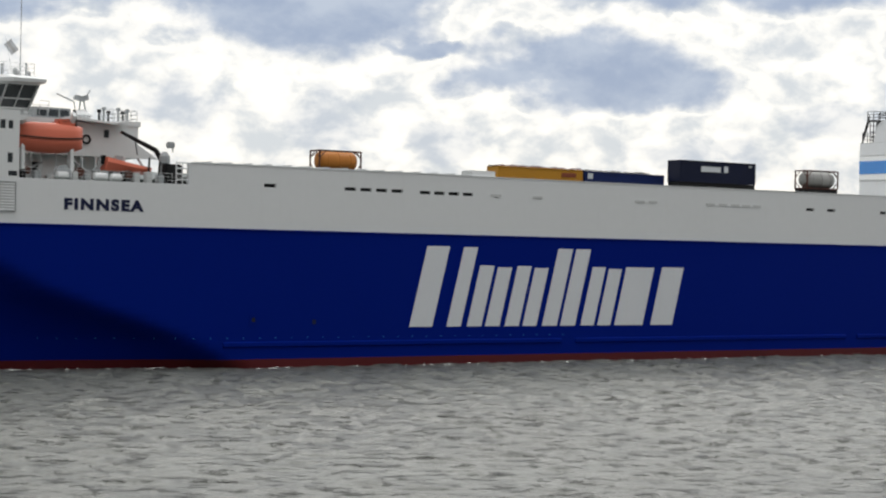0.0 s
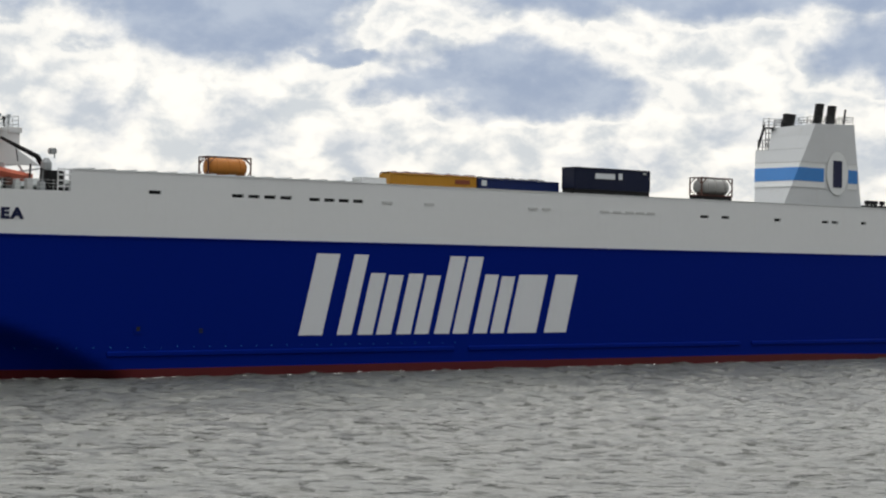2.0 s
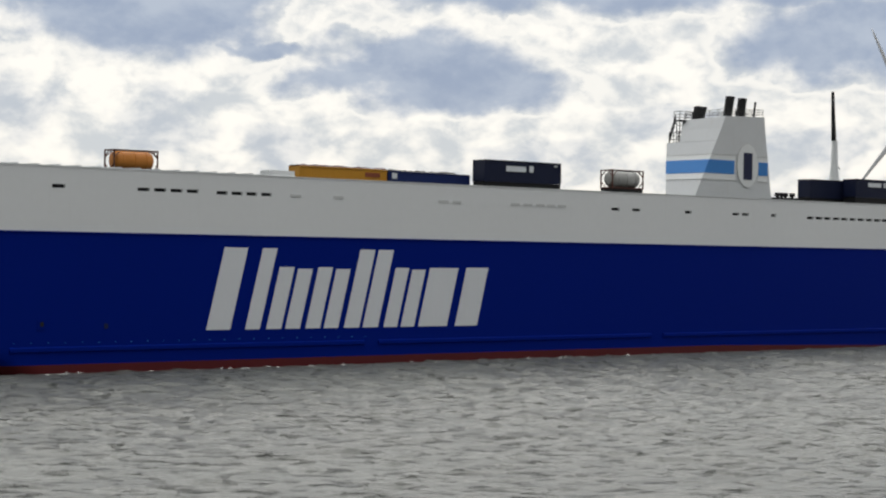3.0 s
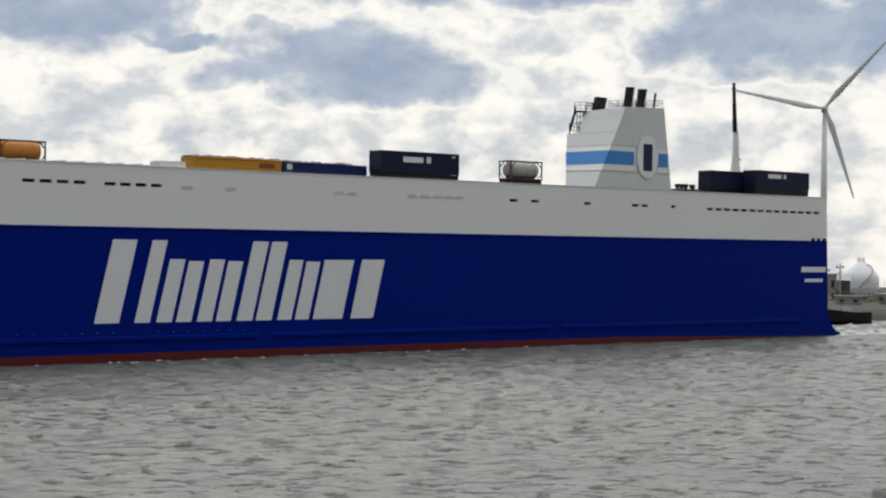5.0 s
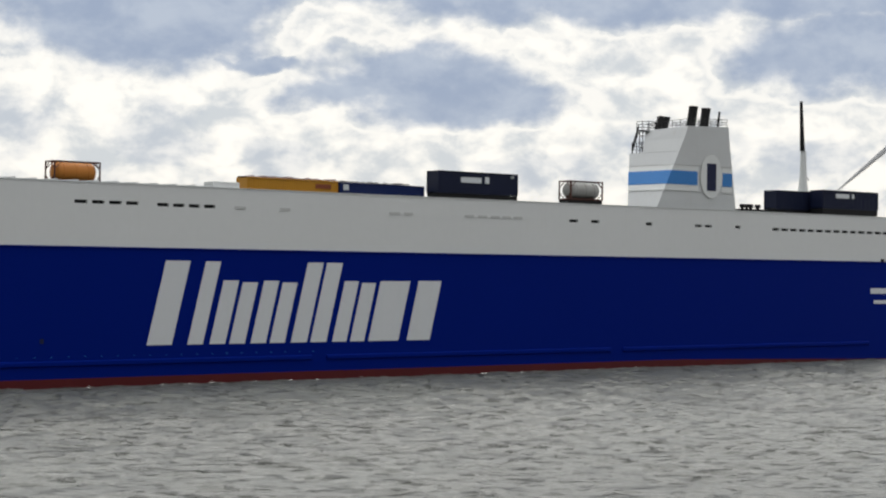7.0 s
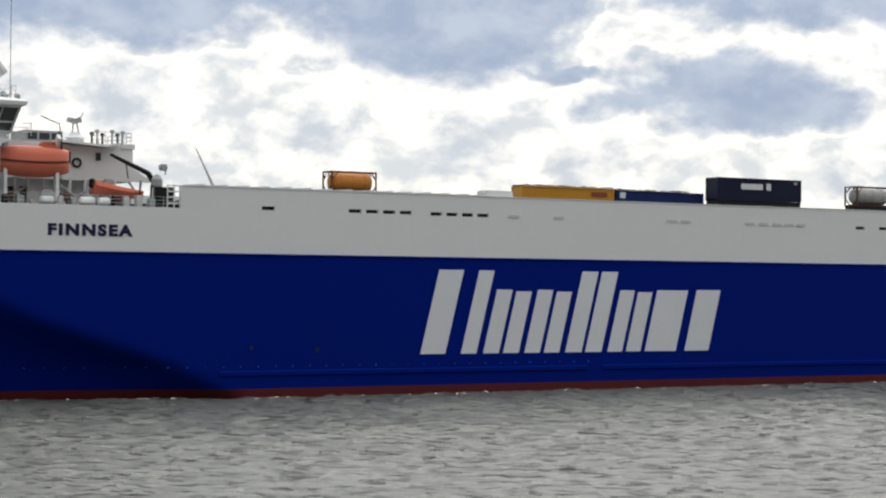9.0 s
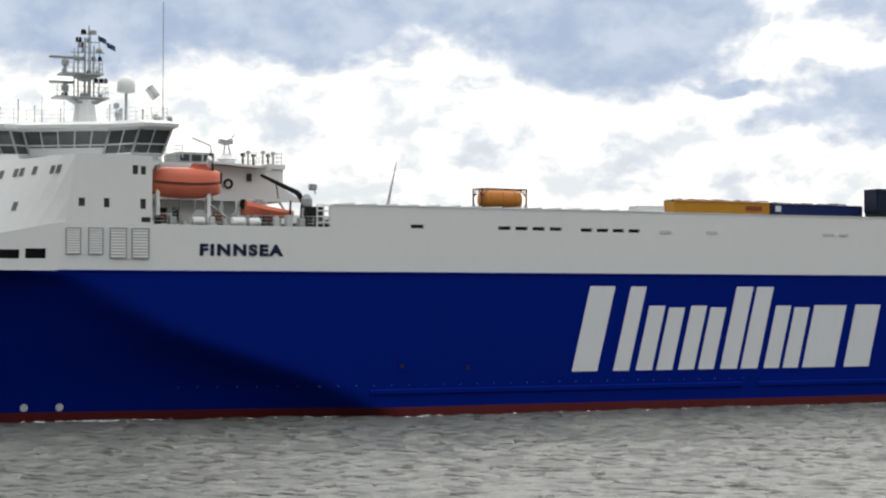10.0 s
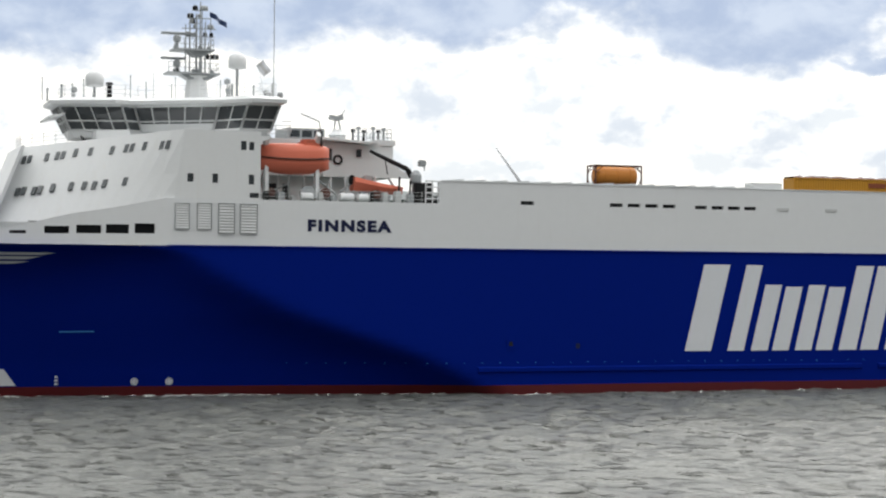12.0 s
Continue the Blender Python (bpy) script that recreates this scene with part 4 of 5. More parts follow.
def funnel(sh):
    """Tall casing, tapered, with a light blue band, a badge plate and black uptakes."""
    y0, y1 = 3.0, 8.0
    def corner(z):
        """The forward wall leans aft: its place along the ship at a height."""
        return 67.1 + 6.1 * (z - 17.2) / 11.3

    def ring(z, lift=0.0):
        edge = 62.75 if z < 25.45 else 65.1 + 0.5 * (z - 25.45) / 3.0
        s, wide = corner(z), (corner(z) - edge) / 1.05
        aft = 81.85 - 1.75 * (z - 17.2) / 11.55
        return [(s - lift, y0 + wide), (s - lift, y0 - lift), (aft, y0 - lift), (aft, y0 + wide)]

    def lofted(name, levels, mat, parent, label=""):
        bm = bmesh.new()
        rows = [[bm.verts.new((s, y, z + dz)) for (s, y), dz in zip(ring(z), rise)] for z, rise in levels]
        for p, q in zip(rows, rows[1:]):
            for i in range(4):
                bm.faces.new((p[i], p[(i + 1) % 4], q[(i + 1) % 4], q[i]))
        bm.faces.new(rows[0][::-1])
        bm.faces.new(rows[-1])
        return part(name, bm, mat, parent, label)

    def strip(name, z0, z1, s0, s1, mat, lift):
        """A thin plate round the forward wall and along the near side, or along the near side alone."""
        bm = bmesh.new()
        rows = []
        for z in (z0, (z0 + z1) / 2, z1):
            rows_z = []
            for d in (lift, lift - 0.03):
                r = ring(z, d)
                rows_z.append([bm.verts.new((s, y, z)) for s, y in ([r[0], r[1], (max(s1, r[1][0] + 0.05), y0 - d)] if s0 is None else [(s0, y0 - d), (s1, y0 - d)])])
            rows.append(rows_z)
        for p, q in zip(rows, rows[1:]):
            for k in (0, 1):
                for i in range(len(p[k]) - 1):
                    bm.faces.new((p[k][i], p[k][i + 1], q[k][i + 1], q[k][i]))
        for p in (rows[0], rows[-1]):
            for i in range(len(p[0]) - 1):
                bm.faces.new((p[0][i], p[0][i + 1], p[1][i + 1], p[1][i]))
        part(name, bm, mat, fu)
    flat = (0, 0, 0, 0)
    fu = lofted("funnel", [(z, flat) for z in (17.2, 19.5, 22.0, 23.7, 25.4)], FUNNELGREY, sh, "tapered pale grey funnel casing with a light blue band")
    lofted("upper_casing", [(25.46, flat), (27.0, flat), (28.3, (0, 0.2, 0.45, 0.45))], FUNNELGREY, fu)
    part("casing_ledge", prism([(corner(25.4), 11.3), (corner(25.4), y0), (80.6, y0), (80.6, 11.3)], "z", 25.4, 25.458), FUNNELGREY, fu)
    strip("white_band", 20.75, 23.75, None, 74.9, WHITE_HOUSE, 0.035)
    strip("white_band", 20.75, 23.75, 79.1, 80.8, WHITE_HOUSE, 0.035)
    strip("blue_band", 21.45, 23.1, None, 74.7, SKYBLUE, 0.07)
    strip("blue_band", 21.45, 23.1, 79.1, 80.85, SKYBLUE, 0.07)
    for z in (20.66, 23.76):
        strip("panel_edge", z, z + 0.09, None, 75.6, LOUVRE, 0.08)
        strip("panel_edge", z, z + 0.09, 78.9, 80.8, LOUVRE, 0.08)
    oval = [(77.1 + 2.0 * math.cos(w), 22.6 + 2.75 * math.sin(w)) for w in [2 * math.pi * i / 28 for i in range(28)]]
    part("badge_rim", prism(oval, "y", y0 - 0.08, y0 - 0.035), LOUVRE, fu)
    oval = [(77.1 + 1.9 * math.cos(w), 22.6 + 2.66 * math.sin(w)) for w in [2 * math.pi * i / 28 for i in range(28)]]
    part("badge_plate", prism(oval, "y", y0 - 0.12, y0 - 0.082), WHITE_HOUSE, fu, "oval white badge plate with a dark upright mark")
    part("badge_mark", box(76.3, 77.9, y0 - 0.16, y0 - 0.122, 20.85, 24.15), NAVY, fu)
    for x, y, r, lean, h in ((74.1, 8.6, 0.78, 0.5, 1.4), (75.5, 5.0, 0.55, 0.55, 2.6), (77.8, 5.0, 0.55, 0.5, 2.5), (74.2, 4.2, 0.15, 0.6, 2.4), (79.2, 4.0, 0.13, 0.4, 2.1)):
        part("exhaust_pipe", tube((x, y, 28.2), (x + lean, y, 28.45 + h), r, r, n=16), BLACK, fu)
        part("exhaust_rim", tube((x + lean, y, 28.40 + h), (x + lean * 1.02, y, 28.55 + h), r * 1.08, n=16), BLACK, fu)
    part("funnel_railing", add_rail(bmesh.new(), [(73.3, 10.0, 28.3), (73.3, y0 + 0.1, 28.5), (80.0, y0 + 0.1, 28.75), (80.0, 10.0, 28.75), (73.3, 10.0, 28.3)], 0.9, 1.5, 0.04), BLACK, fu)
    part("funnel_ladder", add_rail(bmesh.new(), [(71.7, 11.0, 25.45), (72.7, 11.0, 27.9)], 1.1, 0.5, 0.05, 4), BLACK, fu)
    part("platform_railing", add_rail(bmesh.new(), [(73.2, 9.6, 25.45), (72.5, 10.3, 25.45), (71.8, 11.2, 25.45)], 1.3, 0.5, 0.05, 3), BLACK, fu)
    part("platform_cage", add_rail(bmesh.new(), [(72.5, 10.6, 25.45), (73.2, 10.2, 25.45)], 2.9, 0.45, 0.06, 4), BLACK, fu)
    part("top_platform", box(72.4, 74.4, 9.4, 11.0, 28.2, 28.3), BLACK, fu)
    part("top_platform_railing", add_rail(bmesh.new(), [(74.0, 9.4, 28.3), (72.4, 10.0, 28.3), (72.4, 11.0, 28.3)], 1.1, 0.7, 0.045), BLACK, fu)
    part("aft_plinth", box(83.0, 88.0, 3.0, 5.0, 17.2, 18.9), BLACK, sh)
    for x in (83.4, 84.2, 84.9, 86.2):
        part("deck_vent", add_spin(bmesh.new(), [(0.18, 17.2), (0.18, 19.0), (0.38, 19.1), (0.34, 19.5)], (x, 3.5, 0), n=8), BLACK, sh)
    part("aft_mast", add_spin(bmesh.new(), [(1.25, 17.2), (1.05, 20.0), (0.72, 22.0), (0.5, 24.0), (0.38, 27.6)], (106.3, 13, 0), n=12), WHITE_HOUSE, sh)
    part("aft_mast_top", tube((106.1, 13, 27.6), (105.75, 13, 34.3), 0.34, 0.2, n=10), BLACK, sh)
    for z in (23.0, 24.6):
        part("mast_bracket", tube((106.3, 13, z), (107.5, 13, z - 0.9), 0.07, n=6), GREY, sh)


SHIP = ship()
front_house(SHIP)
bridge(SHIP)
mast(SHIP)
aft_house(SHIP)
funnel(SHIP)


# ---- cargo on the weather deck ----


def corrugated_side(x0, x1, y, z0, z1, out, pitch=0.28, depth=0.036):
    bm = bmesh.new()
    n = round((x1 - x0) / pitch) * 4
    a, b = [], []
    for i in range(n + 1):
        x = x0 + (x1 - x0) * i / n
        d = depth if (i % 4) in (1, 2) else 0.0
        a.append(bm.verts.new((x, y + out * d, z0)))
        b.append(bm.verts.new((x, y + out * d, z1)))
    for i in range(n):
        bm.faces.new((a[i], a[i + 1], b[i + 1], b[i]))
    return bm


def container(length, height, mat, label, marks=()):
    """Freight container: corrugated sides and roof, corner posts, rails, door end. Origin at its base's forward outboard corner."""
    co = thing("freight_container", label, "container", "containers on deck")
    w = 2.06
    part("side_panel", corrugated_side(0.12, length - 0.12, 0.05, 0.15, height - 0.12, 1), mat, co)
    part("side_panel", corrugated_side(0.12, length - 0.12, w - 0.05, 0.15, height - 0.12, -1), mat, co)
    part("roof_panel", box(0.02, length - 0.02, 0.03, w - 0.03, height - 0.07, height - 0.02), mat, co)
    part("floor_panel", box(0.02, length - 0.02, 0.03, w - 0.03, 0.08, 0.15), mat, co)
    for x in (0.0, length - 0.14):
        for y in (0.0, w - 0.14):
            part("corner_post", box(x, x + 0.14, y, y + 0.14, 0, height, bevel=0.015), mat, co)
    for y in (0.0, w - 0.1):
        for z in (0.0, height - 0.12):
            part("side_rail", box(0.14, length - 0.14, y, y + 0.1, z + 0.01, z + 0.12), mat, co)
    part("end_wall", box(0.05, 0.10, 0.14, w - 0.14, 0.1, height - 0.08), mat, co)
    for y in (0.14, w / 2 + 0.01):
        d = part("door", box(length - 0.09, length - 0.04, y, y + w / 2 - 0.15, 0.1, height - 0.1, bevel=0.01), mat, co)
        for k in (0.3, 0.75):
            part("lock_rod", tube((length - 0.02, y + k, 0.12), (length - 0.02, y + k, height - 0.14), 0.022, n=6), GREY, d)
    for a, b, c, e, m in marks:
        part("painted_mark", box(a, b, -0.012, 0.0, c, e), m, co)
    return co


def plinth(length, label, high=0.5):
    """Cross bearers that carry a box on deck."""
    pl = thing("cargo_stand", label, "stand", "cargo stands")
    for i in range(4):
        x = 0.3 + (length - 1.0) * i / 3
        part("bearer", box(x, x + 0.4, 0.0, 2.06, 0, high, bevel=0.03), BLACK, pl)
    return pl


def trailer(length, label, high=1.65):
    """Low deck trailer under a box."""
    tr = thing("cargo_trailer", label, "trailer", "trailers on deck")
    part("bed", box(0.05, length - 0.05, 0.06, 2.0, high - 0.7, high, bevel=0.03), BLACK, tr)
    for y in (0.45, 1.45):
        part("beam", box(0.2, length - 0.2, y, y + 0.15, 0.5, high - 0.68), GREY, tr)
    for k in (length - 1.2, length - 2.3):
        for y in (0.15, 1.65):
            part("wheel", add_spin(bmesh.new(), [(0.25, 0), (0.42, 0.04), (0.42, 0.22), (0.25, 0.26)], (k, y, 0.42), "y", 16), BLACK, tr)
    for y in (0.45, 1.5):
        part("prop_leg", box(1.2, 1.4, y, y + 0.15, 0, high - 0.68), GREY, tr)
    return tr


def tank_container(length, height, frame_mat, tank_mat, label):
    """Tank in a steel frame with end rings, saddles and a top walkway."""
    tk = thing("tank_container", label, "tank container", "containers on deck")
    w, r = 2.02, min(0.96, height / 2 - 0.1)
    for x in (0.0, length - 0.13):
        for y in (0.0, w - 0.13):
            part("corner_post", box(x, x + 0.13, y, y + 0.13, 0, height), frame_mat, tk)
        for z in (0.0, height - 0.13):
            part("end_beam", box(x, x + 0.13, 0.13, w - 0.13, z, z + 0.13), frame_mat, tk)
        for y in (0.13, w - 0.13):
            s = 1 if y < 1 else -1
            part("corner_brace", tube((x + 0.06, y, height - 0.75), (x + 0.06, y + s * 0.75, height - 0.07), 0.05, n=6), frame_mat, tk)
            part("corner_brace", tube((x + 0.06, y, 0.75), (x + 0.06, y + s * 0.75, 0.07), 0.05, n=6), frame_mat, tk)
    for y in (0.0, w - 0.1):
        part("side_rail", box(0.13, length - 0.13, y, y + 0.1, 0.0, 0.13), frame_mat, tk)
        part("side_rail", box(0.13, length - 0.13, y, y + 0.1, height - 0.1, height), frame_mat, tk)
        for a, b in ((0.06, 0.85), (length - 0.06, length - 0.85)):
            part("side_brace", tube((a, y + 0.05, height - 0.8), (b, y + 0.05, height - 0.06), 0.05, n=6), frame_mat, tk)
    prof = [(0.02, 0.22), (r * 0.55, 0.28), (r * 0.85, 0.42), (r, 0.72), (r, length - 0.72), (r * 0.85, length - 0.42), (r * 0.55, length - 0.28), (0.02, length - 0.22)]
    body = part("tank_shell", add_spin(bmesh.new(), prof, (0, w / 2, height / 2), "x", 28), tank_mat, tk, smooth=True)
    for x in (length * 0.24, length * 0.5, length * 0.76):
        part("tank_hoop", add_spin(bmesh.new(), [(r, x - 0.06), (r + 0.04, x - 0.05), (r + 0.04, x + 0.05), (r, x + 0.06)], (0, w / 2, height / 2), "x", 28), tank_mat, body)
    part("walkway", box(0.5, length - 0.5, w / 2 - 0.3, w / 2 + 0.3, height / 2 + r + 0.02, height / 2 + r + 0.07), GREY, tk)
    part("manhole", add_spin(bmesh.new(), [(0.28, height / 2 + r - 0.05), (0.28, height / 2 + r + 0.12), (0.1, height / 2 + r + 0.16)], (length * 0.45, w / 2, 0), n=14), GREY, tk)
    return tk


def cargo():
    deck = 17.2
    aboard(tank_container(4.96, 2.13, BROWNFRAME, AMBER, "amber tank in a rust-brown frame on the weather deck"), pose(-5.78, 11.2, 18.85))
    aboard(trailer(4.96, "grey low trailer under the amber tank"), pose(-5.78, 11.2, deck))
    aboard(container(11.3, 2.39, YELLOW, "ochre freight container with a red-brown mark, standing on deck", ((8.4, 10.4, 1.55, 2.0, RUST),)), pose(14.0, 8.05, 17.7))
    aboard(container(11.3, 2.39, MIDBLUE, "blue freight container with a small white mark on deck", ((0.4, 1.1, 1.6, 2.2, LETTER),)), pose(25.6, 8.05, 17.6))
    for x0, n, seed, lab in ((14.0, 11.3, 4, "dark brown tarpaulin ridge lying on the ochre container"), (25.6, 9.4, 9, "crumpled black tarpaulin lying on the blue container")):
        rnd = random.Random(seed)
        tp = thing("tarpaulin", lab, "tarpaulin", "tarpaulins on deck")
        bm = bmesh.new()
        g = [[bm.verts.new((n * i / 26, y, (0.03 if j in (0, 4) else rnd.uniform(0.08, 0.26)))) for j, y in enumerate((0.05, 0.4, 1.0, 1.6, 2.0))] for i in range(27)]
        for p, q in zip(g, g[1:]):
            for i in range(4):
                bm.faces.new((p[i], q[i], q[i + 1], p[i + 1]))
        part("sheet", bm, BROWNFRAME if x0 < 20 else BLACK, tp, smooth=True)
        aboard(tp, pose(x0, 8.05, 20.08 if x0 < 20 else 19.98))
    aboard(plinth(11.3, "dark steel cargo stand under the ochre container"), pose(14.0, 8.05, deck))
    aboard(plinth(11.3, "dark steel cargo stand under the blue container", 0.4), pose(25.6, 8.05, deck))
    aboard(container(11.3, 2.39, BOXBLUE, "dark blue freight container with white sign plates, on a trailer", ((3.1, 6.0, 1.2, 1.8, LETTER), (6.5, 7.1, 1.2, 1.9, LETTER), (10.2, 10.7, 1.9, 2.15, GREY))), pose(35.1, 3.4, 19.15))
    aboard(trailer(11.3, "dark low trailer under a dark blue container", 1.95), pose(35.1, 3.4, deck))
    aboard(tank_container(5.0, 2.13, BROWNFRAME, TANKGREY, "grey steel tank in a dark frame on the weather deck"), pose(52.2, 1.1, 18.95))
    aboard(trailer(5.0, "grey low trailer under a steel tank", 1.75), pose(52.2, 1.1, deck))
    aboard(container(11.3, 2.39, BOXBLUE, "dark blue freight container with white sign plates near the stern", ((2.6, 5.3, 1.4, 1.95, LETTER), (5.8, 6.3, 1.4, 2.0, LETTER))), pose(96.2, 1.4, 19.3))
    aboard(trailer(11.3, "dark low trailer under the aft container", 2.1), pose(96.2, 1.4, deck))
    aboard(container(11.3, 2.39, BOXBLUE, "dark blue freight container in the inner row near the stern"), pose(90.2, 3.9, 19.1))
    aboard(trailer(11.3, "dark low trailer under the inner aft container", 1.9), pose(90.2, 3.9, deck))
    aboard(container(5.0, 2.13, BOXBLUE, "short dark blue container by the stern rail"), pose(104.6, 3.9, 18.95))
    aboard(trailer(5.0, "dark low trailer under the short container", 1.75), pose(104.6, 3.9, deck))


cargo()


def lifeboat():
    """Totally enclosed orange boat: V hull, sheer band, rounded canopy, helmsman's dome."""
    lb = thing("lifeboat", "orange enclosed lifeboat with a dark band hanging in davits", "lifeboat")
    L, rows = 6.35, 17
    def half(k):
        return 1.15 * (1 - abs(2 * k - 1) ** 4.6) ** 0.6 + 0.02
    hull, top = bmesh.new(), bmesh.new()
    for bm, prof in ((hull, ((0.02, -1.25), (0.55, -1.1), (0.9, -0.5), (1.0, 0.0))), (top, ((1.0, 0.0), (0.97, 0.6), (0.8, 1.15), (0.45, 1.35), (0.02, 1.4)))):
        secs = []
        for i in range(rows):
            k = i / (rows - 1)
            w = half(k)
            sheer = 0.18 * (2 * k - 1) ** 2
            rise = 0.45 * abs(2 * k - 1) ** 3
            lift = [(-1, p) for p in prof] + [(1, p) for p in reversed(prof)]
            secs.append([bm.verts.new((L * k, s * w * a, (z * (1 - rise * (0.6 if z < 0 else 0.8))) + sheer)) for s, (a, z) in lift])
        for a, b in zip(secs, secs[1:]):
            for i in range(len(a) - 1):
                bm.faces.new((a[i], a[i + 1], b[i + 1], b[i]))
        bm.faces.new(secs[0])
        bm.faces.new(secs[-1][::-1])
    part("hull", hull, ORANGE, lb, smooth=True)
    part("canopy", top, ORANGE, lb, smooth=True)
    bm = bmesh.new()
    for s in (-1, 1):
        pts = [Vector((L * i / 16, s * (half(i / 16) + 0.05), 0.18 * (2 * i / 16 - 1) ** 2)) for i in range(17)]
        for a, b in zip(pts, pts[1:]):
            add_tube(bm, a, b, 0.07, n=6)
    part("fender_band", bm, BROWNFRAME, lb)
    part("helm_dome", box(3.7, 5.6, -0.75, 0.75, 0.8, 1.75, bevel=0.25), ORANGE, lb)
    part("helm_window", box(4.2, 5.1, -0.62, -0.58, 1.35, 1.55), GLASS, lb)
    part("hatch", box(2.2, 2.9, -1.02, -0.9, 0.2, 0.7, bevel=0.03), ORANGE, lb)
    for k in (0.7, 5.3):
        part("lift_hook", tube((k, 0, 0.9), (k, 0, 1.5), 0.07, n=6), GREY, lb)
    aboard(lb, pose(-41.15, 2.0, 20.0))
    rb = thing("rescue_boat", "small orange open rescue boat on the boat deck", "boat")
    bm = bmesh.new()
    secs = []
    for i in range(11):
        k = i / 10
        w = 0.85 * (1 - max(0, 2 * k - 1) ** 2.5) + 0.02
        secs.append([bm.verts.new((4.6 * k, s * w * a, z * (1 - 0.45 * k) + 0.25 * k ** 3)) for s, a, z in ((-1, 0.85, 1.15), (-1, 1.0, 0.75), (-1, 0.6, 0.0), (1, 0.6, 0.0), (1, 1.0, 0.75), (1, 0.85, 1.15))])
    for a, b in zip(secs, secs[1:]):
        for i in range(6):
            bm.faces.new((a[i], a[(i + 1) % 6], b[(i + 1) % 6], b[i]))
    bm.faces.new(secs[0])
    bm.faces.new(secs[-1])
    part("hull", bm, ORANGE, rb, smooth=False)
    part("cradle", box(0.8, 3.4, -0.5, 0.5, -0.9, 0.05), GREY, rb)
    part("console", box(1.0, 1.7, -0.3, 0.3, 0.7, 1.45, bevel=0.05), GREY, rb)
    part("engine", box(-0.3, 0.15, -0.25, 0.25, 0.5, 1.3, bevel=0.08), BLACK, rb)
    aboard(rb, pose(-32.6, 2.6, 17.55, 0, 6, 0))


lifeboat()


def bow_foam():
    """Flecks of white water along the hull's waterline."""
    rnd = random.Random(11)
    bm = bmesh.new()
    for i in range(150):
        s = rnd.choice((rnd.uniform(-62, -25), rnd.uniform(-62, -40), rnd.uniform(-25, 60), rnd.uniform(111, 135)))
        y = inset(s, 0.0) - rnd.uniform(0.1, 1.4) if s < 100 else rnd.uniform(-0.5, 9)
        z = rnd.uniform(0.10, 0.17)
        a, b = rnd.uniform(0.15, 0.6), rnd.uniform(0.04, 0.1)
        if s > 100:
            a, b = a * 3.5, b * 4
        n = 7
        ring = [bm.verts.new((s + a * math.cos(6.283 * k / n) * rnd.uniform(0.6, 1), y + b * math.sin(6.283 * k / n) * rnd.uniform(0.6, 1), z - 0.12)) for k in range(n)]
        top = bm.verts.new((s, y, z - 0.04))
        for k in range(n):
            bm.faces.new((ring[k], ring[(k + 1) % n], top))
    fo = tagged(part("foam", bm, FOAM), "white flecks of foam along the ship's waterline", "foam", kind="stuff")
    aboard(fo)


def stern_wake():
    """Low ridges of churned white water that trail from the stern."""
    rnd = random.Random(17)
    bm = bmesh.new()
    for i in range(260):
        s = 112.5 + 70 * rnd.random() ** 1.4
        y = rnd.gauss(1.0, 0.8 + 0.02 * (s - 112)) if i % 3 else rnd.uniform(0, BEAM)
        a, b, h = rnd.uniform(0.4, 1.9), rnd.uniform(0.1, 0.35), rnd.uniform(0.05, 0.16)
        n = 8
        ring = [bm.verts.new((s + a * math.cos(6.283 * k / n) * rnd.uniform(0.6, 1), y + b * math.sin(6.283 * k / n) * rnd.uniform(0.6, 1), 0.02)) for k in range(n)]
        top = bm.verts.new((s, y, 0.05 + h))
        for k in range(n):
            bm.faces.new((ring[k], ring[(k + 1) % n], top))
    aboard(tagged(part("wake", bm, FOAM), "white churned wake trailing from the ship's stern", "foam", kind="stuff"))


bow_foam()
stern_wake()



# ---- water ----


def wave_field(x, y, seed, wind):
    """A short-crested choppy river: steep peaked chop in patches over small ripples."""
    rng = np.random.default_rng(seed)
    h, sx, sy = np.zeros_like(x), np.zeros_like(x), np.zeros_like(x)
    for i in range(44):
        lam = 1.3 * (3.2 ** rng.uniform(0, 1)) if i < 30 else rng.uniform(0.85, 1.3)
        a = radians(wind) + rng.normal(0, 0.30)
        k = 2 * math.pi / lam
        ph = (x * math.cos(a) + y * math.sin(a)) * k + rng.uniform(0, 6.28)
        gust = 0.6 + 0.4 * np.sin(x * rng.uniform(0.02, 0.09) + y * rng.uniform(-0.09, 0.09) + rng.uniform(0, 6.28))
        amp = (0.0075 if i < 30 else 0.0068) * lam * gust
        h += amp * np.sin(ph)
        sx += amp * np.cos(ph) * math.cos(a)
        sy += amp * np.cos(ph) * math.sin(a)
    peaked = h + 0.9 * np.maximum(h - 0.04, 0.0)
    return peaked, 1.3 * sx, 1.3 * sy


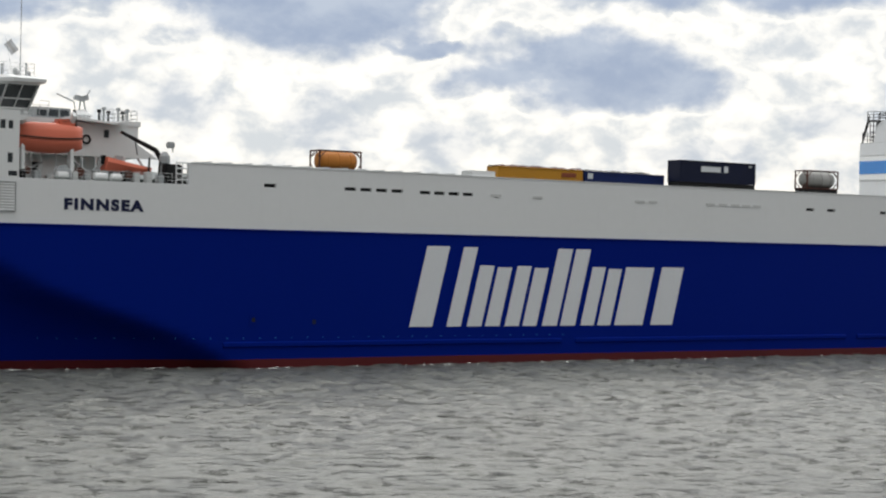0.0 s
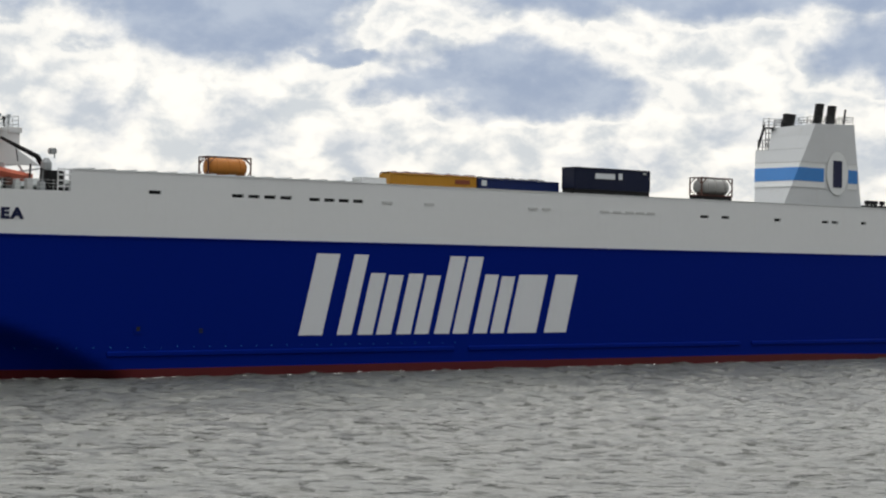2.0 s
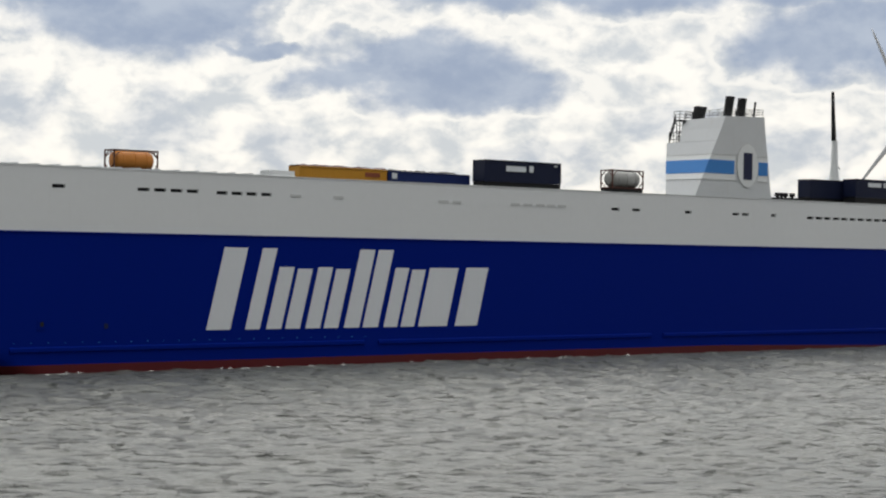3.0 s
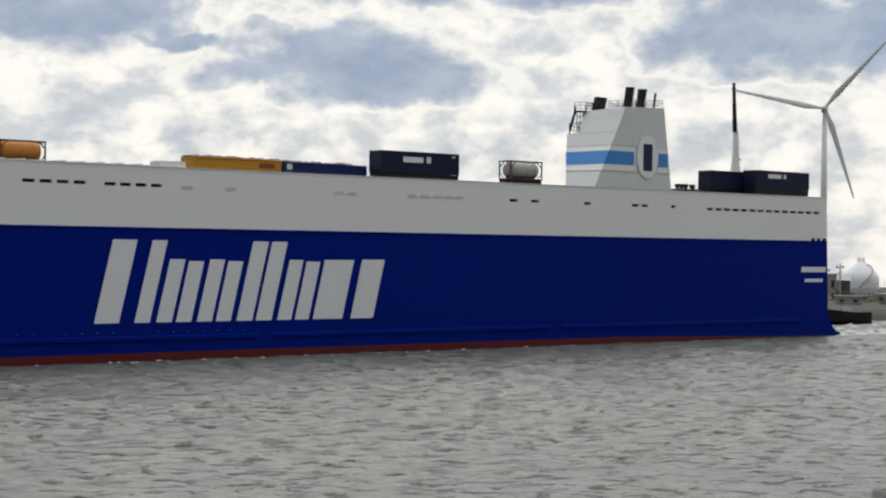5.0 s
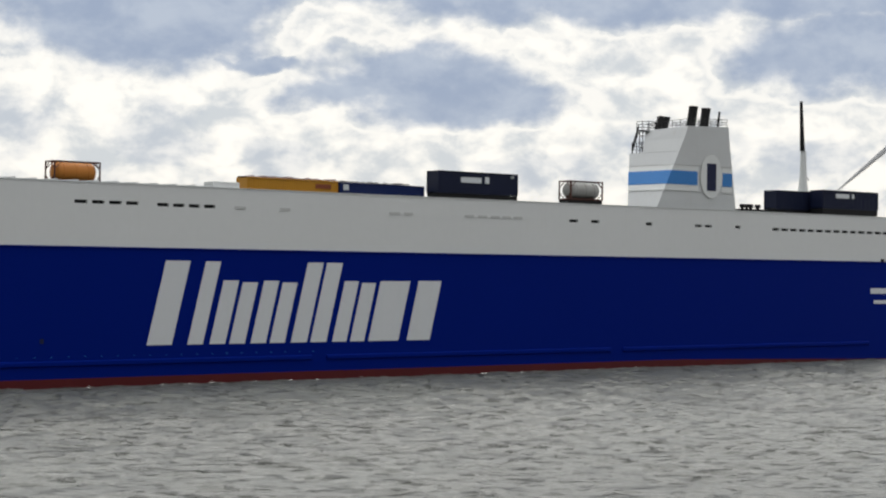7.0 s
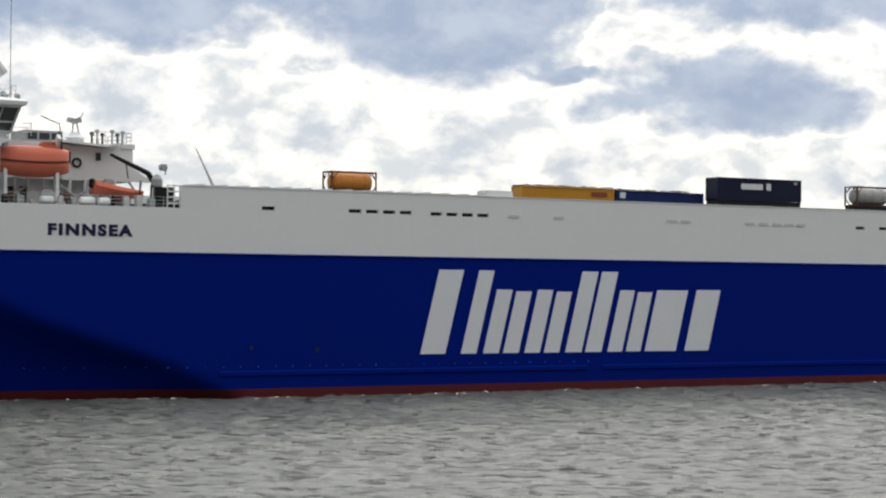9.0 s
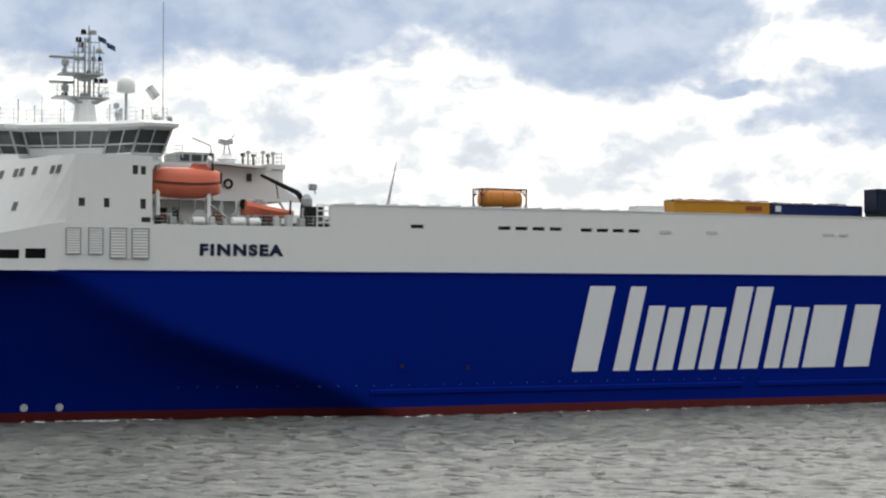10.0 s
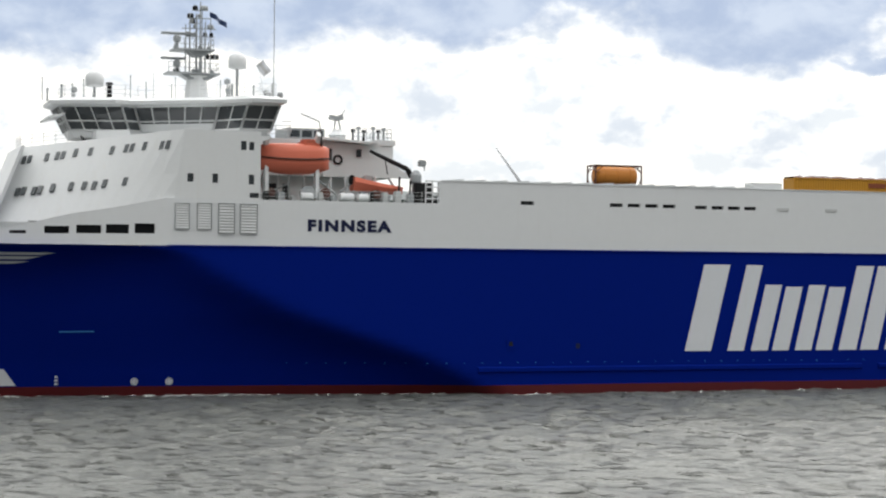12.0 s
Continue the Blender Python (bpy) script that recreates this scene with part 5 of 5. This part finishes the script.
def wave_sheet(name, seed, wind, x0, x1, y0, y1, step, drop):
    xs, ys = np.arange(x0, x1, step), np.arange(y0, y1, step)
    gx, gy = np.meshgrid(xs, ys)
    gz, sx, sy = wave_field(gx, gy, seed, wind)
    gz = gz - drop
    edge = np.minimum.reduce([gx - x0, xs[-1] - gx, gy - y0, ys[-1] - gy])
    gz = np.where(edge < 3, gz - (3 - edge) * 0.15, gz)
    co = np.stack([gx + sx, gy + sy, gz], -1).reshape(-1, 3).astype(np.float32)
    nx, ny = len(xs), len(ys)
    i = (np.arange(ny - 1)[:, None] * nx + np.arange(nx - 1)[None, :]).ravel()
    quads = np.stack([i, i + 1, i + nx + 1, i + nx], -1).astype(np.int32)
    me = bpy.data.meshes.new(name)
    me.vertices.add(len(co))
    me.vertices.foreach_set("co", co.ravel())
    me.loops.add(quads.size)
    me.loops.foreach_set("vertex_index", quads.ravel())
    me.polygons.add(len(quads))
    me.polygons.foreach_set("loop_start", np.arange(0, quads.size, 4, dtype=np.int32))
    me.update(calc_edges=True)
    me.polygons.foreach_set("use_smooth", np.ones(len(quads), dtype=bool))
    me.materials.append(WATER)
    me.validate()
    return tagged(new(name, me), "grey-green choppy river water", "water", kind="structure")


WAVES = [wave_sheet("water", 3, 51, -12, 340, 58, 206, 0.36, 0.02), wave_sheet("water", 8, 63, -12, 340, 58, 206, 0.36, 0.12)]
bm = bmesh.new()
# ends along the bank, so no water shows above the land
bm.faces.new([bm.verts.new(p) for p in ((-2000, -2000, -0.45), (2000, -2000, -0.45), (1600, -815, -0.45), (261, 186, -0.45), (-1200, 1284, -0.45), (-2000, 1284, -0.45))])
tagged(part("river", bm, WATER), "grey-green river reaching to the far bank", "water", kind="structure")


# ---- far bank ----
EYE_Z = EYE[2] / U


def bearing(az, dist, el=None):
    """A point by its bearing from +y, its distance and its angle of height from the eye."""
    z = 0.0 if el is None else EYE_Z + dist * math.tan(radians(el))
    return Vector((dist * math.sin(radians(az)), dist * math.cos(radians(az)), z))


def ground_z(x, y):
    """Height of the bank's land; its fall inland is added, so sky meets the crest."""
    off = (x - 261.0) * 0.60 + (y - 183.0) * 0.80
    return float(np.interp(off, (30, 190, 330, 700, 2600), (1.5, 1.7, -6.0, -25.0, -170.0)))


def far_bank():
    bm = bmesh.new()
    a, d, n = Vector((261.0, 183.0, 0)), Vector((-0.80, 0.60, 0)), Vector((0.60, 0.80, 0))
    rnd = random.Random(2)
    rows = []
    # inland rows sink: a made-up slope that hides the horizon behind the crest
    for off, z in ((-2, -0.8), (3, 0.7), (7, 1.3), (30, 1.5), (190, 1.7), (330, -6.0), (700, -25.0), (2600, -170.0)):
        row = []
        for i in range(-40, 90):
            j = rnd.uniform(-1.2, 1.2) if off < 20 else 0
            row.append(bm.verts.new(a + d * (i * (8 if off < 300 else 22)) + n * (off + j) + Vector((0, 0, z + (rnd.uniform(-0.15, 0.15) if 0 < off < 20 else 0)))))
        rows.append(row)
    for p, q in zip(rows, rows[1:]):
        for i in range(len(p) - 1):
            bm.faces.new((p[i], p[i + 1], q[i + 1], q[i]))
    tagged(part("ground", bm, SHORE), "stony far river bank with land sloping down behind", "ground", kind="structure")


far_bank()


def turbine(az, dist, el, blade, label):
    """Three-bladed wind turbine; its rotor is returned to be keyed."""
    hub = bearing(az, dist, el)
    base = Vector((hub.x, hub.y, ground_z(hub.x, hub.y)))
    tb = thing("wind_turbine", label, "wind turbine", "wind turbines")
    tb.matrix_basis = placed(Matrix.Translation(base) @ pose(0, 0, 0, 0, 0, -az))
    h = hub.z - base.z
    part("tower", add_spin(bmesh.new(), [(2.3, 0), (2.1, h * 0.2), (1.6, h * 0.6), (1.15, h - 1.6)], (0, 0, 0), n=20), TURBINE, tb, smooth=True)
    part("nacelle", box(-1.6, 1.6, -2.4, 7.5, h - 1.7, h + 1.7, bevel=0.5), TURBINE, tb)
    rotor = new("rotor")
    rotor.parent = tb
    part("hub", add_spin(bmesh.new(), [(1.5, 0.6), (1.7, 0.0), (1.5, -1.2), (0.9, -2.0), (0.1, -2.3)], (0, 0, 0), "y", 16), TURBINE, rotor, smooth=True)
    bm = bmesh.new()
    rings = []
    for k, chord, thick in ((0.02, 1.5, 1.3), (0.08, 1.7, 1.2), (0.2, 3.2, 0.8), (0.4, 2.5, 0.5), (0.7, 1.6, 0.3), (0.93, 0.9, 0.15), (1.0, 0.25, 0.06)):
        r = blade * k
        tw = radians(18 * (1 - k))
        ring = []
        for w in range(10):
            q = 2 * math.pi * w / 10
            u, v = chord * (0.5 * math.cos(q) - 0.18), thick * 0.5 * math.sin(q)
            ring.append(bm.verts.new((u * math.cos(tw) - v * math.sin(tw), -1.0 + u * math.sin(tw) + v * math.cos(tw), r)))
        rings.append(ring)
    for a, b in zip(rings, rings[1:]):
        for i in range(10):
            bm.faces.new((a[i], a[(i + 1) % 10], b[(i + 1) % 10], b[i]))
    bm.faces.new(rings[-1])
    first = part("blade", bm, TURBINE, rotor, smooth=True)
    for w in (120, 240):
        ob = new("blade", first.data)
        ob.parent = rotor
        ob.matrix_basis = pose(0, 0, 0, 0, w, 0)
    return rotor, h


ROTORS = [turbine(53.50, 930, 4.50, 48.0, "white three-bladed wind turbine turning above the far bank"), turbine(56.83, 1500, 1.905, 50.0, "distant white wind turbine with turning blades"),
          turbine(22.302, 1690, 2.335, 55.0, "far white wind turbine whose blades pass above the ship's rail")]


def dome_tank(az, dist, r, top, label):
    p = bearing(az, dist)
    tk = thing("storage_tank", label, "storage tank", "storage tanks")
    tk.matrix_basis = placed(Matrix.Translation((p.x, p.y, 1.3)))
    h = top - 1.3
    wall = h - r * 0.95
    prof = [(r * 0.96, 0), (r, wall * 0.5), (r, wall)] + [(r * a, wall + r * 0.95 * b) for a, b in ((0.93, 0.22), (0.78, 0.45), (0.55, 0.68), (0.3, 0.88), (0.12, 0.98), (0.02, 1.0))]
    sh = part("shell", add_spin(bmesh.new(), prof, (0, 0, 0), n=36), SPHERE, tk, smooth=True)
    part("top_rail", add_rail(bmesh.new(), [(0.8 * math.cos(w), 0.8 * math.sin(w), h - 0.1) for w in [k * 0.785 for k in range(9)]], 1.0, 0.6, 0.05), GREY, tk)
    for i in range(14):
        w0, w1 = 3.6 + 0.1 * i, 3.6 + 0.1 * (i + 1)
        z0, z1 = wall * 0.35 + i * (h - wall * 0.35) / 14, wall * 0.35 + (i + 1) * (h - wall * 0.35) / 14
        def rad(z):
            return r + 0.25 if z < wall else r * math.sqrt(max(0.02, 1 - ((z - wall) / (r * 0.85)) ** 2)) + 0.25
        part("stair_flight", tube((rad(z0) * math.cos(w0), rad(z0) * math.sin(w0), z0), (rad(z1) * math.cos(w1), rad(z1) * math.sin(w1), z1), 0.16, n=6), GREY, tk)
    for k in range(3):
        part("shell_hoop", add_spin(bmesh.new(), [(r, wall * k / 3 + 0.4), (r + 0.06, wall * k / 3 + 0.45), (r, wall * k / 3 + 0.5)], (0, 0, 0), n=36), SPHERE, sh)
    return tk


dome_tank(54.66, 450, 4.45, 9.15, "white dome-roofed storage tank with a stair round it")
dome_tank(55.95, 480, 4.3, 7.6, "white storage tank on the bank behind")


def shed(az, dist, w, d, z1, wall, roof, label, flat=False):
    p = bearing(az, dist)
    sd = thing("shed", label, "building", "bank buildings")
    sd.matrix_basis = placed(Matrix.Translation((p.x, p.y, 1.2)) @ pose(0, 0, 0, 0, 0, -az))
    h = z1 - 1.2
    part("wall", box(-w / 2, w / 2, 0, d, 0, h), wall, sd)
    if flat:
        part("roof", box(-w / 2 - 0.2, w / 2 + 0.2, -0.2, d + 0.2, h, h + 0.25), roof, sd)
    else:
        part("roof", prism([(-0.3, h), (d + 0.3, h), (d / 2, h + 1.3)], "x", -w / 2 - 0.2, w / 2 + 0.2), roof, sd)
    n = max(1, int(w / 1.8))
    for i in range(n):
        x = -w / 2 + (i + 0.5) * w / n
        wd = part("window", box(x - 0.4, x + 0.4, -0.06, 0.0, h * 0.4, h * 0.75), GLASS, sd)
        part("sill", box(x - 0.5, x + 0.5, -0.14, 0.0, h * 0.4 - 0.1, h * 0.4), CONCRETE, wd)
    return sd


shed(54.15, 400, 2.6, 5, 5.2, BRICK, GREY, "brown brick hut with a grey roof on the bank")
shed(53.5, 420, 7, 8, 6.2, CONCRETE, GREY, "pale flat-roofed works building on the bank", True)
shed(54.3, 345, 5.0, 3, 2.9, CONCRETE, CONCRETE, "low pale concrete pump house by the water", True)
shed(55.6, 360, 6.0, 3, 3.1, CONCRETE, GREY, "low pale works shed by the water", True)


def pylon(az, dist, top, label):
    p = bearing(az, dist)
    ml = thing("lattice_mast", label, "mast")
    ml.matrix_basis = placed(Matrix.Translation((p.x, p.y, 1.3)))
    h = top - 1.3
    part("pole", tube((0, 0, 0), (0, 0, h), 0.22, 0.12, n=8), GREY, ml)
    for k in (0.72, 0.86):
        part("cross_arm", tube((-1.0, 0, h * k), (1.0, 0, h * k + 0.2), 0.08, n=6), GREY, ml)
    for s in (-1, 1):
        part("lamp_head", box(s * 1.0 - 0.2, s * 1.0 + 0.2, -0.2, 0.2, h * 0.86, h * 0.86 + 0.5, bevel=0.05), GREY, ml)


pylon(54.03, 395, 9.0, "grey post with cross arms on the far bank")
pylon(53.6, 410, 8.0, "thin grey post on the far bank")


def bush(az, dist, w, h, seed):
    p = bearing(az, dist)
    tr = thing("bush", "dark green bush on the far bank", "bush", "bank bushes")
    tr.matrix_basis = placed(Matrix.Translation((p.x, p.y, 1.2)))
    rnd = random.Random(seed)
    part("trunk", tube((0, 0, -0.2), (0.1, 0, h * 0.5), 0.12, 0.06, n=6), BARK, tr)
    bm = bmesh.new()
    for i in range(260):
        a, r, z = rnd.uniform(0, 6.28), rnd.random() ** 0.5, rnd.random()
        c = Vector((w / 2 * r * math.cos(a) * (1 - 0.5 * z), w / 2 * r * math.sin(a) * (1 - .5 * z), 0.15 + h * z * rnd.uniform(0.6, 1)))
        s = rnd.uniform(0.12, 0.3)
        u = Vector((rnd.gauss(0, 1), rnd.gauss(0, 1), rnd.gauss(0, 1))).normalized()
        v = u.orthogonal().normalized()
        bm.faces.new([bm.verts.new(c + u * s), bm.verts.new(c + v * s * 0.6), bm.verts.new(c - u * s), bm.verts.new(c - v * s * 0.6)])
    part("crown", bm, LEAF, tr)


for i, (az, dist, w, h) in enumerate(((54.35, 380, 3.5, 2.2), (54.75, 365, 4.5, 2.0), (55.2, 370, 4.0, 2.4), (55.6, 350, 5.0, 1.5), (53.9, 372, 3.0, 2.6), (56.2, 365, 5, 2.2))):
    bush(az, dist, w, h, i)


def workboat():
    p = bearing(54.55, 297)
    wb = thing("work_boat", "black-hulled work boat with a pale deckhouse moored by the bank", "boat")
    wb.matrix_basis = placed(Matrix.Translation((p.x, p.y, 0.0)) @ pose(0, 0, 0, 0, 0, -54.55))
    bm = bmesh.new()
    secs = []
    for i in range(15):
        k = i / 14
        x = -11 + 13.4 * k
        w = 1.9 * (1 - max(0, (k - 0.6) / 0.4) ** 2) + 0.03
        top = 2.7 - 1.3 * k + 1.6 * max(0, k - 0.8)
        secs.append([bm.verts.new((x, s * w * a, z)) for s, a, z in ((-1, 1, top), (-1, 0.95, 0.2), (-1, 0.5, -0.8), (1, 0.5, -0.8), (1, 0.95, 0.2), (1, 1, top))])
    for a, b in zip(secs, secs[1:]):
        for i in range(6):
            bm.faces.new((a[i], a[(i + 1) % 6], b[(i + 1) % 6], b[i]))
    bm.faces.new(secs[0])
    bm.faces.new(secs[-1])
    part("hull", bm, BLACK, wb)
    part("deckhouse", box(-9.4, -5.0, -1.2, 1.2, 2.0, 4.2, bevel=0.08), WHITE_HOUSE, wb)
    for x in (-9.0, -7.7, -6.4):
        part("house_window", box(x, x + 0.8, -1.25, -1.2, 3.1, 3.8), GLASS, wb)
    part("railing", add_rail(bmesh.new(), [(-4.6, -1.7, 1.95), (-1.0, -1.5, 1.6)], 0.7, 0.9, 0.04, 2), GREY, wb)
    part("tyre_fender", add_spin(bmesh.new(), [(0.2, -0.1), (0.42, -0.08), (0.42, 0.08), (0.2, 0.1)], (-1.0, -2.0, 0.7), "y", 14), BLACK, wb)


workboat()


# ---- what moves ----


def motions():
    times = [0.0, 1.5, 3.0, 4.5, 6.0, 7.5, 9.0, 10.5, 12.0]
    for ob, local in ABOARD:
        walk(ob, [(t, ship_pose(t) @ local) for t in times])
    steps = [0.5 * i for i in range(25)]
    for (rotor, h), start, rate in zip(ROTORS, (1.5, 90.0, -26.5), (87.0, 85.0, 83.5)):
        walk(rotor, [(t, placed(pose(0, -3.6, h, 0, -(start + rate * (t - 5.5)), 0))) for t in steps])
    for ob, (vx, vy) in zip(WAVES, ((0.55, 0.8), (-0.5, 0.75))):
        walk(ob, [(t, pose(vx * (t - 6), vy * (t - 6), 0)) for t in (0.0, 4.0, 8.0, 12.0)])


motions()
